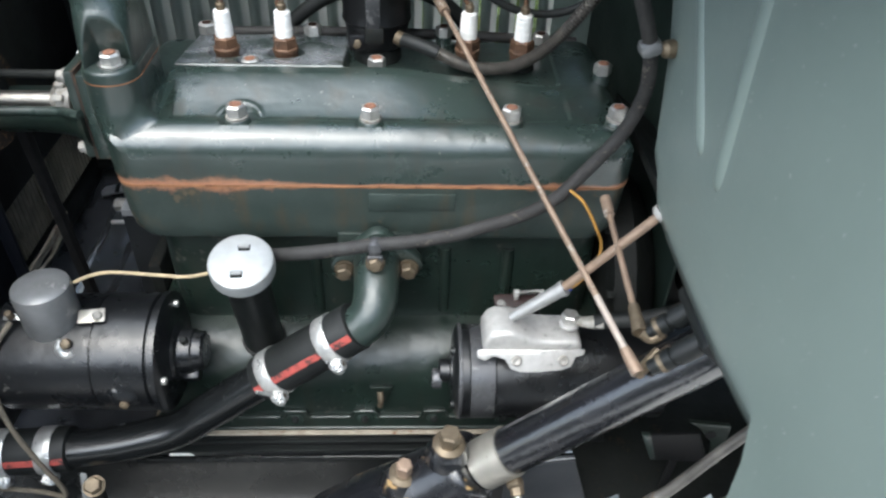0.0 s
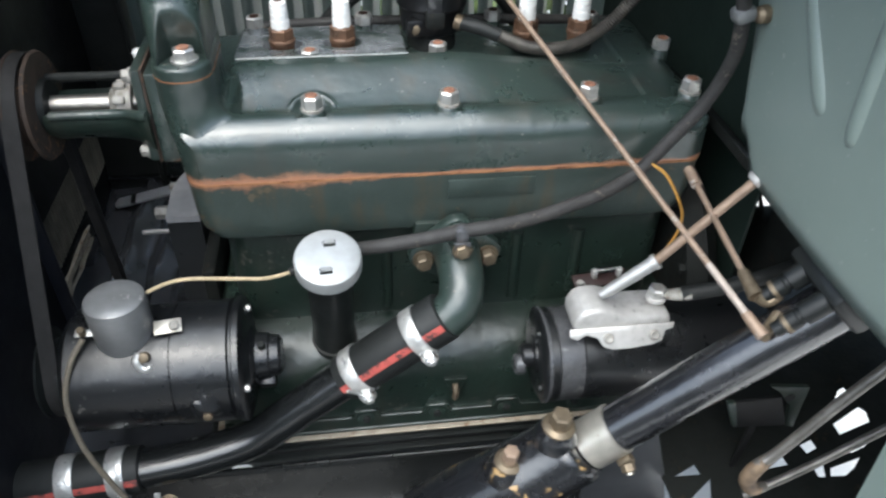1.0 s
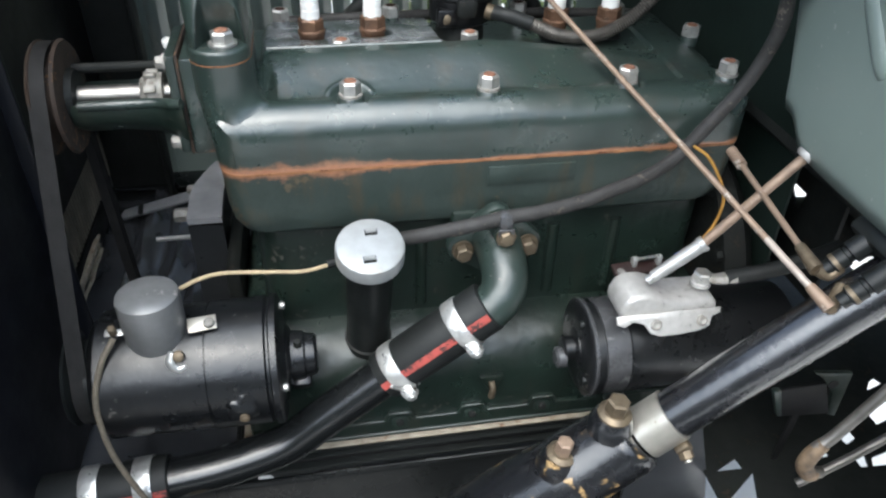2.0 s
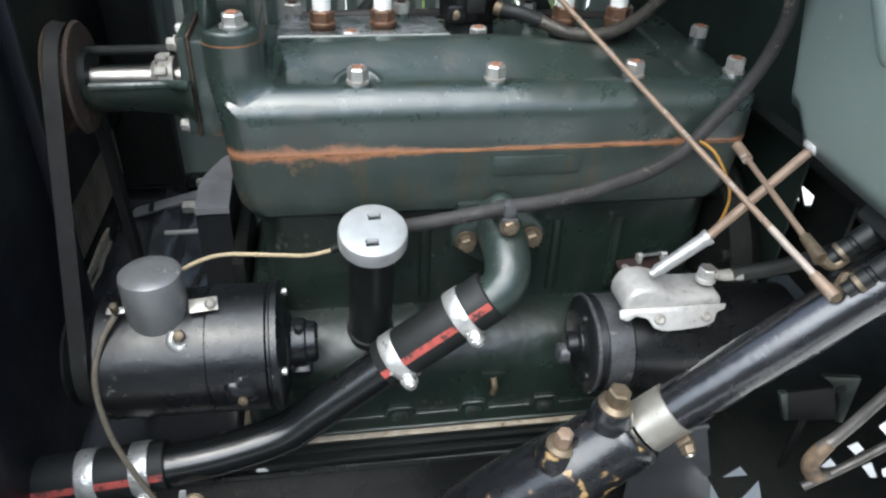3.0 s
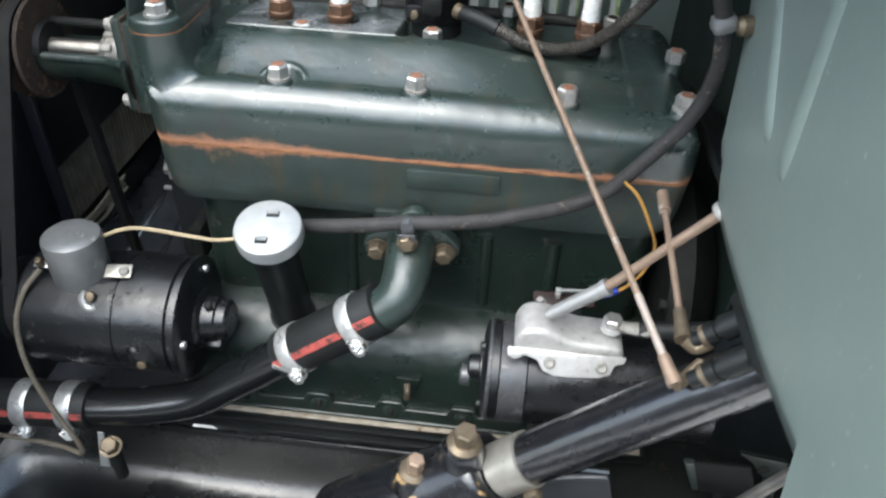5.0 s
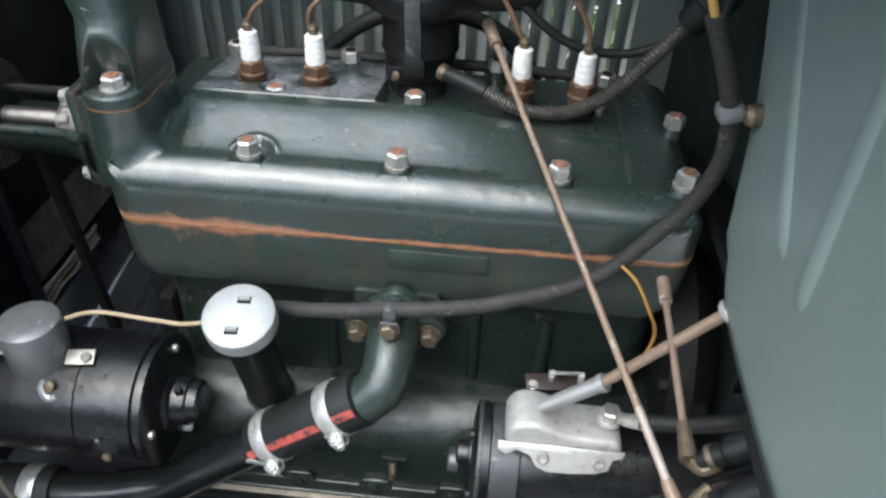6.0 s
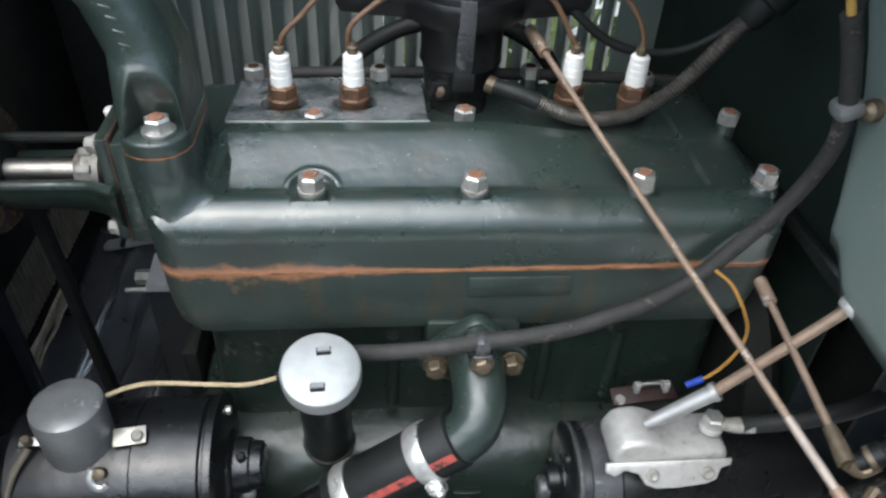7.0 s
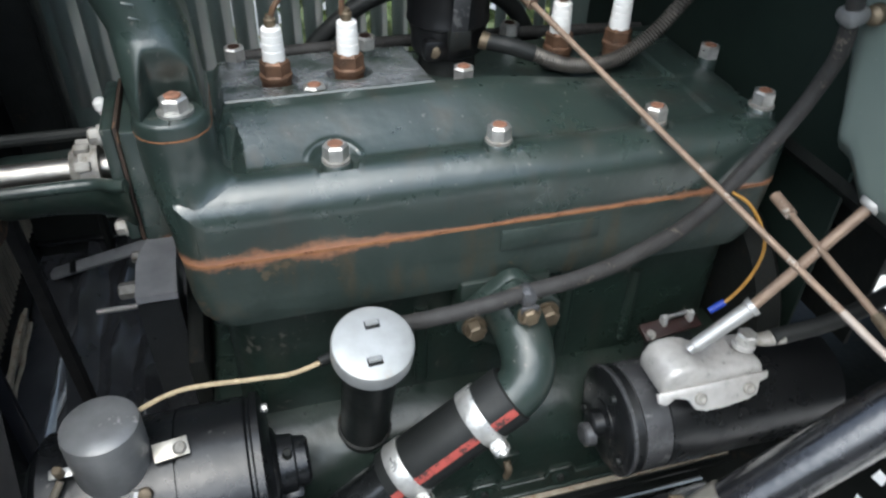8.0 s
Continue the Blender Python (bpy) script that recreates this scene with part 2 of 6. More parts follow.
RUST = material("rusty_disc", (0.050, 0.031, 0.020), (0.022, 0.016, 0.012), 0.75, scale=40, bump=0.3, worn=(0.13, 0.07, 0.035), worn_at=0.62)
CERAMIC = material("white_porcelain", (0.80, 0.80, 0.78), (0.74, 0.73, 0.70), 0.2, scale=60, bump=0.03)
PLUGMETAL = material("browned_plug_shell", (0.19, 0.105, 0.062), (0.07, 0.042, 0.028), 0.5, metal=0.45, scale=70, bump=0.4, worn=(0.28, 0.20, 0.14), worn_at=0.64)
RED = material("red_hose_stripe", (0.40, 0.075, 0.06), (0.28, 0.055, 0.045), 0.6, scale=90, bump=0.1, worn=(0.055, 0.026, 0.024), worn_at=0.565)
CLOTH = material("cream_cloth_wire", (0.47, 0.38, 0.24), (0.36, 0.28, 0.17), 0.8, scale=200, bump=0.3)
YELLOW = material("yellow_wire", (0.55, 0.34, 0.08), (0.42, 0.25, 0.06), 0.5, scale=120, bump=0.1)
AMBER = material("amber_cloth_wire", (0.42, 0.22, 0.04), (0.30, 0.15, 0.03), 0.6, scale=200, bump=0.2)
BROWNWIRE = material("brown_plug_wire", (0.14, 0.08, 0.04), (0.09, 0.05, 0.03), 0.5, scale=150, bump=0.2)
OLIVE = material("olive_cloth_wire", (0.16, 0.135, 0.10), (0.11, 0.095, 0.07), 0.75, scale=220, bump=0.3)
BLUE = material("blue_crimp_sleeve", (0.02, 0.06, 0.42), rough=0.4, scale=60, bump=0.05)
FUSERED = material("red_fibre_board", (0.024, 0.009, 0.008), (0.013, 0.006, 0.005), 0.5, scale=80, bump=0.1)
COLLAR = material("nickel_collar", (0.50, 0.475, 0.42), (0.38, 0.36, 0.31), 0.36, metal=0.7, scale=60, bump=0.10, worn=(0.22, 0.17, 0.11), worn_at=0.66)
CORE = material("dusty_radiator_core", (0.26, 0.235, 0.18), (0.13, 0.118, 0.09), 0.85, scale=25, bump=0.3)
WORNFOOT = material("worn_rusty_bend", (0.30, 0.21, 0.13), (0.06, 0.045, 0.035), 0.55, metal=0.2, scale=60, bump=0.3, grain=3)
STARTBLACK = material("oily_black_enamel", (0.0095, 0.0102, 0.0110), (0.0055, 0.0060, 0.0066), 0.30, scale=26, bump=0.12, spread=0.14, wave=0.2, gloss=0.65, worn=(0.09, 0.085, 0.075), worn_at=0.70)
BANDGREY = material("scuffed_grey_band", (0.095, 0.096, 0.100), (0.040, 0.041, 0.044), 0.30, metal=0.3, scale=35, bump=0.12, worn=(0.15, 0.15, 0.15), worn_at=0.63)
GENBLACK = material("dusty_black_enamel", (0.0085, 0.0092, 0.0102), (0.0050, 0.0056, 0.0064), 0.31, scale=24, bump=0.12, spread=0.15, wave=0.20, gloss=0.60, coat=0.08, coat_rough=0.2, worn=(0.10, 0.095, 0.085), worn_at=0.69, specks=(0.07, 0.07, 0.065))
TRAY = material("glossy_black_tray", (0.065, 0.067, 0.073), (0.034, 0.036, 0.041), 0.20, scale=14, bump=0.2, spread=0.12, gloss=1.0, coat=0.7, coat_rough=0.2)
STRAW = material("pale_worn_strip", (0.42, 0.37, 0.29), (0.26, 0.22, 0.17), 0.6, scale=60, bump=0.3, worn=(0.16, 0.08, 0.04), worn_at=0.62)
GASKET = material("rusty_gasket_edge", (0.36, 0.17, 0.075), (0.17, 0.075, 0.035), 0.75, scale=45, bump=0.4, worn=(0.10, 0.04, 0.02), worn_at=0.60)
NAVY = material("navy_black_paint", (0.0085, 0.0100, 0.0150), (0.0055, 0.0065, 0.0095), 0.42, scale=18, bump=0.08, gloss=0.5)
LEAF = material("hedge_leaf", (0.085, 0.120, 0.030), (0.050, 0.078, 0.022), 0.5, scale=3, bump=0.0, grain=9, worn=(0.20, 0.21, 0.06), worn_at=0.60)
COVERGREY = material("oily_grey_casting", (0.030, 0.032, 0.034), (0.018, 0.020, 0.021), 0.34, scale=18, bump=0.2, spread=0.14, gloss=0.7, wave=0.2)
PALEPAINT = material("pale_painted_steel", (0.56, 0.585, 0.57), (0.48, 0.51, 0.49), 0.45, scale=20, bump=0.05, worn=(0.42, 0.24, 0.16), worn_at=0.60, grain=3)
# paled iron: sky light on the cover's top and the stay put into the colour
STAYGREY = material("lit_grey_iron", (0.46, 0.465, 0.475), (0.32, 0.325, 0.335), 0.36, metal=0.3, scale=30, bump=0.06)
PEDALSTEEL = material("worn_pedal_steel", (0.17, 0.16, 0.145), (0.085, 0.080, 0.072), 0.38, metal=0.45, scale=50, bump=0.15, grain=3, gloss=0.7)
FRAMESATIN = material("scuffed_satin_frame", (0.062, 0.065, 0.070), (0.030, 0.032, 0.035), 0.38, scale=16, bump=0.1, spread=0.12, gloss=0.7)
SOCKET = material("dark_rusty_thread", (0.045, 0.024, 0.016), (0.020, 0.012, 0.009), 0.8, scale=160, bump=0.3, gloss=0.2)
DISTBLACK = material("aged_black_moulding", (0.0060, 0.0062, 0.0068), (0.0038, 0.0040, 0.0044), 0.36, scale=24, bump=0.08, spread=0.12, gloss=0.35)
PITTED = material("pitted_grey_iron", (0.36, 0.345, 0.315), (0.20, 0.19, 0.17), 0.55, metal=0.35, scale=130, bump=0.4, worn=(0.16, 0.12, 0.08), worn_at=0.62)
BLOCKWALL = material("weathered_plaster", (0.16, 0.165, 0.15), (0.10, 0.105, 0.095), 0.85, scale=4, bump=0.2, grain=20)
CONCRETE = material("pale_concrete", (0.74, 0.72, 0.68), (0.64, 0.62, 0.58), 0.85, scale=5, bump=0.2, grain=25)
GLASS = bpy.data.materials.new("fuse_glass")
GLASS.use_nodes = True
GLASS.node_tree.nodes["Principled BSDF"].inputs["Transmission Weight"].default_value = 1.0
GLASS.node_tree.nodes["Principled BSDF"].inputs["Roughness"].default_value = 0.05


# ---- building helpers ----
BASE = {}


def thing(name, label, category, base, group="", kind=""):
    """A top-level Empty at its base, to which parts are hung."""
    ob = new(name)
    ob.empty_display_size = 0.02
    ob.location = base
    BASE[ob.name] = Vector(base)
    return tagged(ob, label, category, group, kind)


def part(name, bm, mat, parent=None, label="", smooth=True, angle=35):
    """Links a bmesh, drawn in world places, as one mesh under a thing or a part."""
    base = BASE[parent.name] if parent else Vector((0, 0, 0))
    bmesh.ops.recalc_face_normals(bm, faces=bm.faces)
    for e in bm.edges:
        e.smooth = len(e.link_faces) != 2 or e.calc_face_angle(0) < radians(angle)
    for f in bm.faces:
        f.smooth = smooth
    bmesh.ops.translate(bm, verts=bm.verts, vec=-base)
    me = bpy.data.meshes.new(name)
    bm.to_mesh(me)
    bm.free()
    me.materials.append(mat)
    ob = new(name, me)
    if parent:
        ob.parent = parent
        BASE[ob.name] = base
    return tagged(ob, label) if label else ob


def whole(name, bm, mat, label, category, group="", kind="", angle=35):
    """A thing of one mesh."""
    return tagged(part(name, bm, mat, None, angle=angle), label, category, group, kind)


def axes(axis):
    a = Vector(axis).normalized()
    u = a.cross(Vector((0, 0, 1)) if abs(a.z) < 0.9 else Vector((1, 0, 0))).normalized()
    return a, u, a.cross(u)


def lathe(origin, axis, profile, seg=32, bm=None, turn=0.0, closed=True):
    """A turned form: profile is (distance along the axis, radius)."""
    bm = bm or bmesh.new()
    a, u, v = axes(axis)
    o = Vector(origin)
    rings = []
    for d, r in profile:
        rings.append([bm.verts.new(o + a * d + (u * math.cos(2 * math.pi * i / seg + turn) + v * math.sin(2 * math.pi * i / seg + turn)) * max(r, 1e-5)) for i in range(seg)])
    for p, q in zip(rings, rings[1:]):
        for i in range(seg):
            bm.faces.new((p[i], p[(i + 1) % seg], q[(i + 1) % seg], q[i]))
    if closed:
        bm.faces.new(rings[0][::-1])
        bm.faces.new(rings[-1])
    return bm


def glide(points, steps=8):
    """A smooth line through the points."""
    p = [Vector(q) for q in points]
    p = [p[0] * 2 - p[1]] + p + [p[-1] * 2 - p[-2]]
    out = []
    for a, b, c, d in zip(p, p[1:], p[2:], p[3:]):
        for i in range(steps):
            t = i / steps
            out.append(0.5 * ((2 * b) + (c - a) * t + (2 * a - 5 * b + 4 * c - d) * t * t + (3 * b - a - 3 * c + d) * t ** 3))
    return out + [p[-2]]


def tube(points, r, seg=14, bm=None, steps=8, ribs=0.0, flat=1.0, squash=(0, 0, 1)):
    """A round bar along a smooth line; r is one radius or a list along it; ribs waves the radius."""
    bm = bm or bmesh.new()
    line = glide(points, steps) if len(points) > 2 else [Vector(q) for q in points]
    rs = [r] * len(line) if not isinstance(r, (list, tuple)) else [float(np.interp(i / (len(line) - 1), np.linspace(0, 1, len(r)), r)) for i in range(len(line))]
    side, rings = None, []
    for i, q in enumerate(line):
        d = (line[min(i + 1, len(line) - 1)] - line[max(i - 1, 0)]).normalized()
        if side is None:
            side = axes(d)[1]
        side = (side - d * side.dot(d)).normalized()
        up = d.cross(side)
        rr = rs[i] * (1 + (ribs if i % 2 else -ribs))
        rings.append([bm.verts.new(q + (side * math.cos(2 * math.pi * k / seg) + up * flat * math.sin(2 * math.pi * k / seg)) * rr) for k in range(seg)])
    for p, q in zip(rings, rings[1:]):
        for k in range(seg):
            bm.faces.new((p[k], p[(k + 1) % seg], q[(k + 1) % seg], q[k]))
    bm.faces.new(rings[0][::-1])
    bm.faces.new(rings[-1])
    return bm


def box(centre, size, bevel=0.002, turn=None, bm=None, segs=2):
    own = bmesh.new()
    bmesh.ops.create_cube(own, size=1.0, matrix=Matrix.Diagonal((*size, 1)))
    if bevel:
        bmesh.ops.bevel(own, geom=own.edges[:], offset=bevel, segments=segs, profile=0.5, affect="EDGES")
    m = Matrix.Translation(centre) @ (Euler([radians(a) for a in turn]).to_matrix().to_4x4() if turn else Matrix())
    bmesh.ops.transform(own, matrix=m, verts=own.verts)
    if bm is None:
        return own
    return join(bm, own)


def join(bm, other):
    tmp = bpy.data.meshes.new("tmp")
    other.to_mesh(tmp)
    other.free()
    bm.from_mesh(tmp)
    bpy.data.meshes.remove(tmp)
    return bm


def slab(outline, along, thick, bevel=0.0015, segs=2):
    """A flat plate: outline points in 3D, pushed along a direction."""
    bm = bmesh.new()
    f = bm.faces.new([bm.verts.new(p) for p in outline])
    got = bmesh.ops.extrude_face_region(bm, geom=[f])
    bmesh.ops.translate(bm, verts=[v for v in got["geom"] if isinstance(v, bmesh.types.BMVert)], vec=Vector(along).normalized() * thick)
    if bevel:
        rim = [e for e in bm.edges if len(e.link_faces) == 2 and e.calc_face_angle(0) > radians(25)]
        bmesh.ops.bevel(bm, geom=rim, offset=bevel, segments=segs, profile=0.5, affect="EDGES")
    return bm


def ring(x0, x1, y0, y1, r, n=8):
    """A rectangle with round corners, as plan points."""
    out = []
    for cx, cy, a in ((x1 - r, y1 - r, 0), (x0 + r, y1 - r, 90), (x0 + r, y0 + r, 180), (x1 - r, y0 + r, 270)):
        out += [(cx + r * math.cos(radians(a + 90 * i / n)), cy + r * math.sin(radians(a + 90 * i / n))) for i in range(n + 1)]
    return out


def stacked(levels, n=8, bm=None):
    """A rounded casting from levels of (z, x0, x1, y0, y1, corner radius)."""
    bm = bm or bmesh.new()
    rings = [[bm.verts.new((x, y, z)) for x, y in ring(x0, x1, y0, y1, r, n)] for z, x0, x1, y0, y1, r in levels]
    for p, q in zip(rings, rings[1:]):
        for i in range(len(p)):
            bm.faces.new((p[i], p[(i + 1) % len(p)], q[(i + 1) % len(p)], q[i]))
    bm.faces.new(rings[0][::-1])
    bm.faces.new(rings[-1])
    return bm


def smooth(a, b, v):
    t = min(1.0, max(0.0, (v - a) / (b - a)))
    return t * t * (3 - 2 * t)


def hexagon(base, axis, across, height, chamfer=0.0015, turn=0.3):
    r = across / 2 / math.cos(math.pi / 6)
    return lathe(base, axis, [(0, r), (height - chamfer, r), (height, r - chamfer * 1.3)], 6, turn=turn)


def bolt(parent, base, axis, across=0.014, height=0.009, mat=None, washer=True, name="bolt", turn=0.3):
    head = part(name, hexagon(base, axis, across, height, turn=turn), mat or NUT, parent, angle=20)
    if washer:
        part("washer", lathe(Vector(base) - Vector(axis).normalized() * 0.002, axis, [(0, across * 0.72), (0.0025, across * 0.72)], 20), mat or NUT, head)
    return head



def bare_patches(m):
    """Paint worn to bare grey metal on the rear deck round the front plugs."""
    n, l = m.node_tree.nodes, m.node_tree.links
    p = n["Principled BSDF"]
    geo = n.new("ShaderNodeNewGeometry")
    xyz = n.new("ShaderNodeSeparateXYZ")
    l.new(geo.outputs["Position"], xyz.inputs[0])
    tex = n.new("ShaderNodeTexNoise")
    tex.inputs["Scale"].default_value, tex.inputs["Detail"].default_value, tex.inputs["Roughness"].default_value = 26, 9, 0.7
    l.new(geo.outputs["Position"], tex.inputs["Vector"])
    total = tex.outputs["Fac"]
    for axis, a, b in (("Y", 0.1160, 0.1195), ("X", -0.025, -0.035), ("Z", 0.8650, 0.8670)):
        step = n.new("ShaderNodeMapRange")
        step.inputs["From Min"].default_value, step.inputs["From Max"].default_value = a, b
        l.new(xyz.outputs[axis], step.inputs["Value"])
        mul = n.new("ShaderNodeMath")
        mul.operation = "MULTIPLY"
        l.new(total, mul.inputs[0])
        l.new(step.outputs["Result"], mul.inputs[1])
        total = mul.outputs[0]
    cut = n.new("ShaderNodeMapRange")
    cut.inputs["From Min"].default_value, cut.inputs["From Max"].default_value = 0.40, 0.60
    l.new(total, cut.inputs["Value"])
    mix = n.new("ShaderNodeMix")
    mix.data_type = "RGBA"
    mix.inputs["B"].default_value = (0.29, 0.30, 0.315, 1)
    l.new(cut.outputs["Result"], mix.inputs["Factor"])
    l.new(p.inputs["Base Color"].links[0].from_socket, mix.inputs["A"])
    l.new(mix.outputs["Result"], p.inputs["Base Color"])
    half = n.new("ShaderNodeMath")
    half.operation = "MULTIPLY"
    half.inputs[1].default_value = 0.45
    l.new(cut.outputs["Result"], half.inputs[0])
    l.new(half.outputs[0], p.inputs["Metallic"])
    calm = n.new("ShaderNodeMix")
    calm.inputs["B"].default_value = 0.26
    l.new(cut.outputs["Result"], calm.inputs["Factor"])
    l.new(p.inputs["Roughness"].links[0].from_socket, calm.inputs["A"])
    l.new(calm.outputs["Result"], p.inputs["Roughness"])


bare_patches(GREEN_HEAD)

# ---- ground and body ----
bm = bmesh.new()
bmesh.ops.create_grid(bm, x_segments=2, y_segments=2, size=60)
whole("ground", bm, CONCRETE, "pale concrete yard under the car", "ground", kind="structure")



def hedge(seed, x0, x1, at, high, count):
    """Loose leaves heaped along x, with gaps and an uneven face."""
    rng = random.Random(seed)
    bm = bmesh.new()
    for i in range(count):
        x, z = rng.uniform(x0, x1), high * rng.random() ** 0.8
        y = at + 0.5 * noise.noise((x * 0.9, z * 1.3, 2.0 + seed)) + rng.uniform(-0.25, 0.35)
        if noise.noise((x * 2.3, z * 2.3, 7.0)) > 0.28:
            continue
        a, b, r = rng.uniform(0, 6.28), rng.uniform(-0.9, 0.9), rng.uniform(0.030, 0.070)
        u_ = Vector((math.cos(a), 0.3 * math.sin(a), math.sin(a)))
        w_ = Vector((-math.sin(a) * math.cos(b), math.sin(b), math.cos(a) * math.cos(b)))
        c_ = Vector((x, y, z))
        bm.faces.new([bm.verts.new(q) for q in (c_ - u_ * r, c_ - w_ * r * 0.45, c_ + u_ * r, c_ + w_ * r * 0.45)])
    whole("hedge", bm, LEAF, "leafy green hedge beside the yard", "hedge", kind="stuff")


hedge(5, -2.2, 2.6, 2.0, 1.7, 12000)
# unseen wall behind the camera, added to cut low sky light and reflections
whole("wall_sky_block", box((0, -3.4, 0.85), (9.0, 0.22, 1.7), 0.01), BLOCKWALL, "plain unseen wall added to block low sky light", "wall", kind="structure")

firewall = thing("firewall", "grey-green painted steel firewall with pressed ribs", "firewall", (0.30, -0.2, 0.83), kind="structure")


def firewall_foot(y):
    return 0.836 + 0.026 * smooth(-0.075, -0.03, y) - 0.30 * smooth(-0.352, -0.372, y)


bm = bmesh.new()
edge = [(0.2745 + 0.2 * max(0.0, y + 0.22) ** 2 + 0.35 * max(0.0, -0.24 - y) ** 2, y) for y in [-0.62 + 0.00975 * i for i in range(63)]] + [(0.2872, -0.008), (0.2900, -0.003), (0.2960, 0.000), (0.3055, 0.001), (0.352, 0.002)]
rows = []
for k in range(25):
    row = []
    for x, y in edge:
        z0 = firewall_foot(y)
        z = z0 + (1.20 - z0) * k / 24
        row.append(bm.verts.new((x + (0.003 if k < 1 else 0), y + min(1.0, max(0.0, (y + 0.15) / 0.144)) * (float(np.interp(z, (0.84, 0.887, 0.935, 0.977, 1.01, 1.04, 1.2), (-0.040, -0.034, -0.020, -0.008, 0.012, 0.035, 0.10))) + 0.006), z)))
    rows.append(row)
for p, q in zip(rows, rows[1:]):
    for i in range(len(edge) - 1):
        bm.faces.new((p[i], p[i + 1], q[i + 1], q[i]))
sheet = part("panel", bm, BODY, firewall)
sol = sheet.modifiers.new("thickness", "SOLIDIFY")
sol.thickness, sol.offset = 0.003, 1.0
# unseen overhang, added to keep sky light off the upper firewall
part("shading_ledge", slab([(0.345, -0.45, 1.206), (0.345, 0.56, 1.206), (0.09, 0.56, 1.206), (0.09, 0.10, 1.206), (0.10, -0.12, 1.206), (0.14, -0.24, 1.206), (0.20, -0.36, 1.206), (0.255, -0.45, 1.206)], (0, 0, 1), 0.004, 0.001), BODY, firewall)
# recess shade comes from this panel's dark colour
part("recess_panel", box((0.354, 0.30, 0.88), (0.004, 0.62, 0.66), 0.001), RECESS, firewall, "recessed firewall panel with its shade in the green")
for a, b in (((0.277, -0.045, 1.075), (0.277, -0.155, 0.953)), ((0.277, -0.196, 1.10), (0.277, -0.205, 0.952))):
    bow = Vector((1.0, 0, 0))
    a, b = Vector(a) + bow * (0.0045 + 0.2 * max(0.0, a[1] + 0.22) ** 2), Vector(b) + bow * (0.0045 + 0.2 * max(0.0, b[1] + 0.22) ** 2)
    part("rib", tube([a, 0.5 * (a + b), b, b + (b - a).normalized() * 0.006 + bow * 0.008], [0.0112, 0.0112, 0.0110, 0.0106, 0.0090], 20), BODY, firewall)


def pan(name, pts, x0, x1, mat, label, category):
    """A sheet-metal tray bent along the car: pts are (y, z) across it."""
    bm = bmesh.new()
    line = [(p.y, p.z) for p in glide([(0, y, z) for y, z in pts], 5)]
    xs = [x0 + (x1 - x0) * i / 12 for i in range(13)]
    g = [[bm.verts.new((x, y, z)) for y, z in line] for x in xs]
    for p, q in zip(g, g[1:]):
        for i in range(len(line) - 1):
            bm.faces.new((p[i], p[i + 1], q[i + 1], q[i]))
    ob = thing(name, label, category, ((x0 + x1) / 2, pts[0][0], pts[0][1]))
    sheet_ = part("sheet", bm, mat, ob)
    thick_ = sheet_.modifiers.new("thickness", "SOLIDIFY")
    thick_.thickness = 0.002
    for (y, z) in (pts[0], pts[-1]):
        part("rolled_edge", tube([(x0, y, z), ((x0 + x1) / 2, y, z), (x1, y, z)], 0.0028, 8), mat, ob)
    return ob


pan("splash_pan", [(-0.058, 0.400), (-0.063, 0.345), (-0.085, 0.315), (-0.13, 0.312), (-0.19, 0.345), (-0.25, 0.405), (-0.30, 0.450), (-0.34, 0.46)], -0.58, 0.292, PANGLOSS, "black sheet-metal splash pan beside the engine", "splash pan")
# unseen apron in the fender's place, added to darken reflections from the ground
pan("fender_light_block", [(-0.345, 0.46), (-0.45, 0.47), (-0.7, 0.42), (-0.95, 0.36)], -1.1, 0.30, BLACK, "unseen black fender apron added to darken low reflections", "fender")
rail = thing("chassis_rail", "black painted steel chassis rail beyond the engine", "chassis rail", (0, 0.45, 0.44))
part("web", box((0.0, 0.53, 0.455), (1.3, 0.006, 0.10), 0.002), BLACK, rail)
part("flange", box((0.0, 0.51, 0.505), (1.3, 0.05, 0.006), 0.002), BLACK, rail)

# far side of the hood with its louvres
hood = thing("engine_hood", "grey-green louvred steel hood, closed over the far half", "hood", (0, 0.58, 0.62))
for a, b in ((-0.62, -0.43), (0.285, 0.42)):
    part("plain_panel", box(((a + b) / 2, 0.58, 0.73), (b - a, 0.002, 0.68), 0.0005), BODY, hood)
part("lower_band", box((-0.0725, 0.58, 0.53), (0.715, 0.002, 0.28), 0.0005), BODY, hood)
part("upper_band", box((-0.0725, 0.58, 1.045), (0.715, 0.002, 0.05), 0.0005), BODY, hood)
for i in range(22):
    x = -0.43 + 0.0328 * i
    bm = bmesh.new()
    prof = [(x, 0.58), (x + 0.0155, 0.58), (x + 0.0180, 0.584), (x + 0.0265, 0.604), (x + 0.0308, 0.612)]
    lo = [bm.verts.new((px, py, 0.67)) for px, py in prof]
    hi = [bm.verts.new((px, py, 1.02)) for px, py in prof]
    for j in range(len(prof) - 1):
        bm.faces.new((lo[j], lo[j + 1], hi[j + 1], hi[j]))
    lou = part("louvre", bm, BODY, hood)
    s = lou.modifiers.new("thickness", "SOLIDIFY")
    s.thickness = 0.0014
bm = bmesh.new()
arc = [(0.58, 1.07), (0.575, 1.10), (0.52, 1.14), (0.40, 1.165), (0.25, 1.185), (0.195, 1.189)]
g = [[bm.verts.new((x, y, z)) for y, z in arc] for x in (-0.62, 0.33)]
for i in range(len(arc) - 1):
    bm.faces.new((g[0][i], g[0][i + 1], g[1][i + 1], g[1][i]))
top = part("top_panel", bm, BODY, hood)
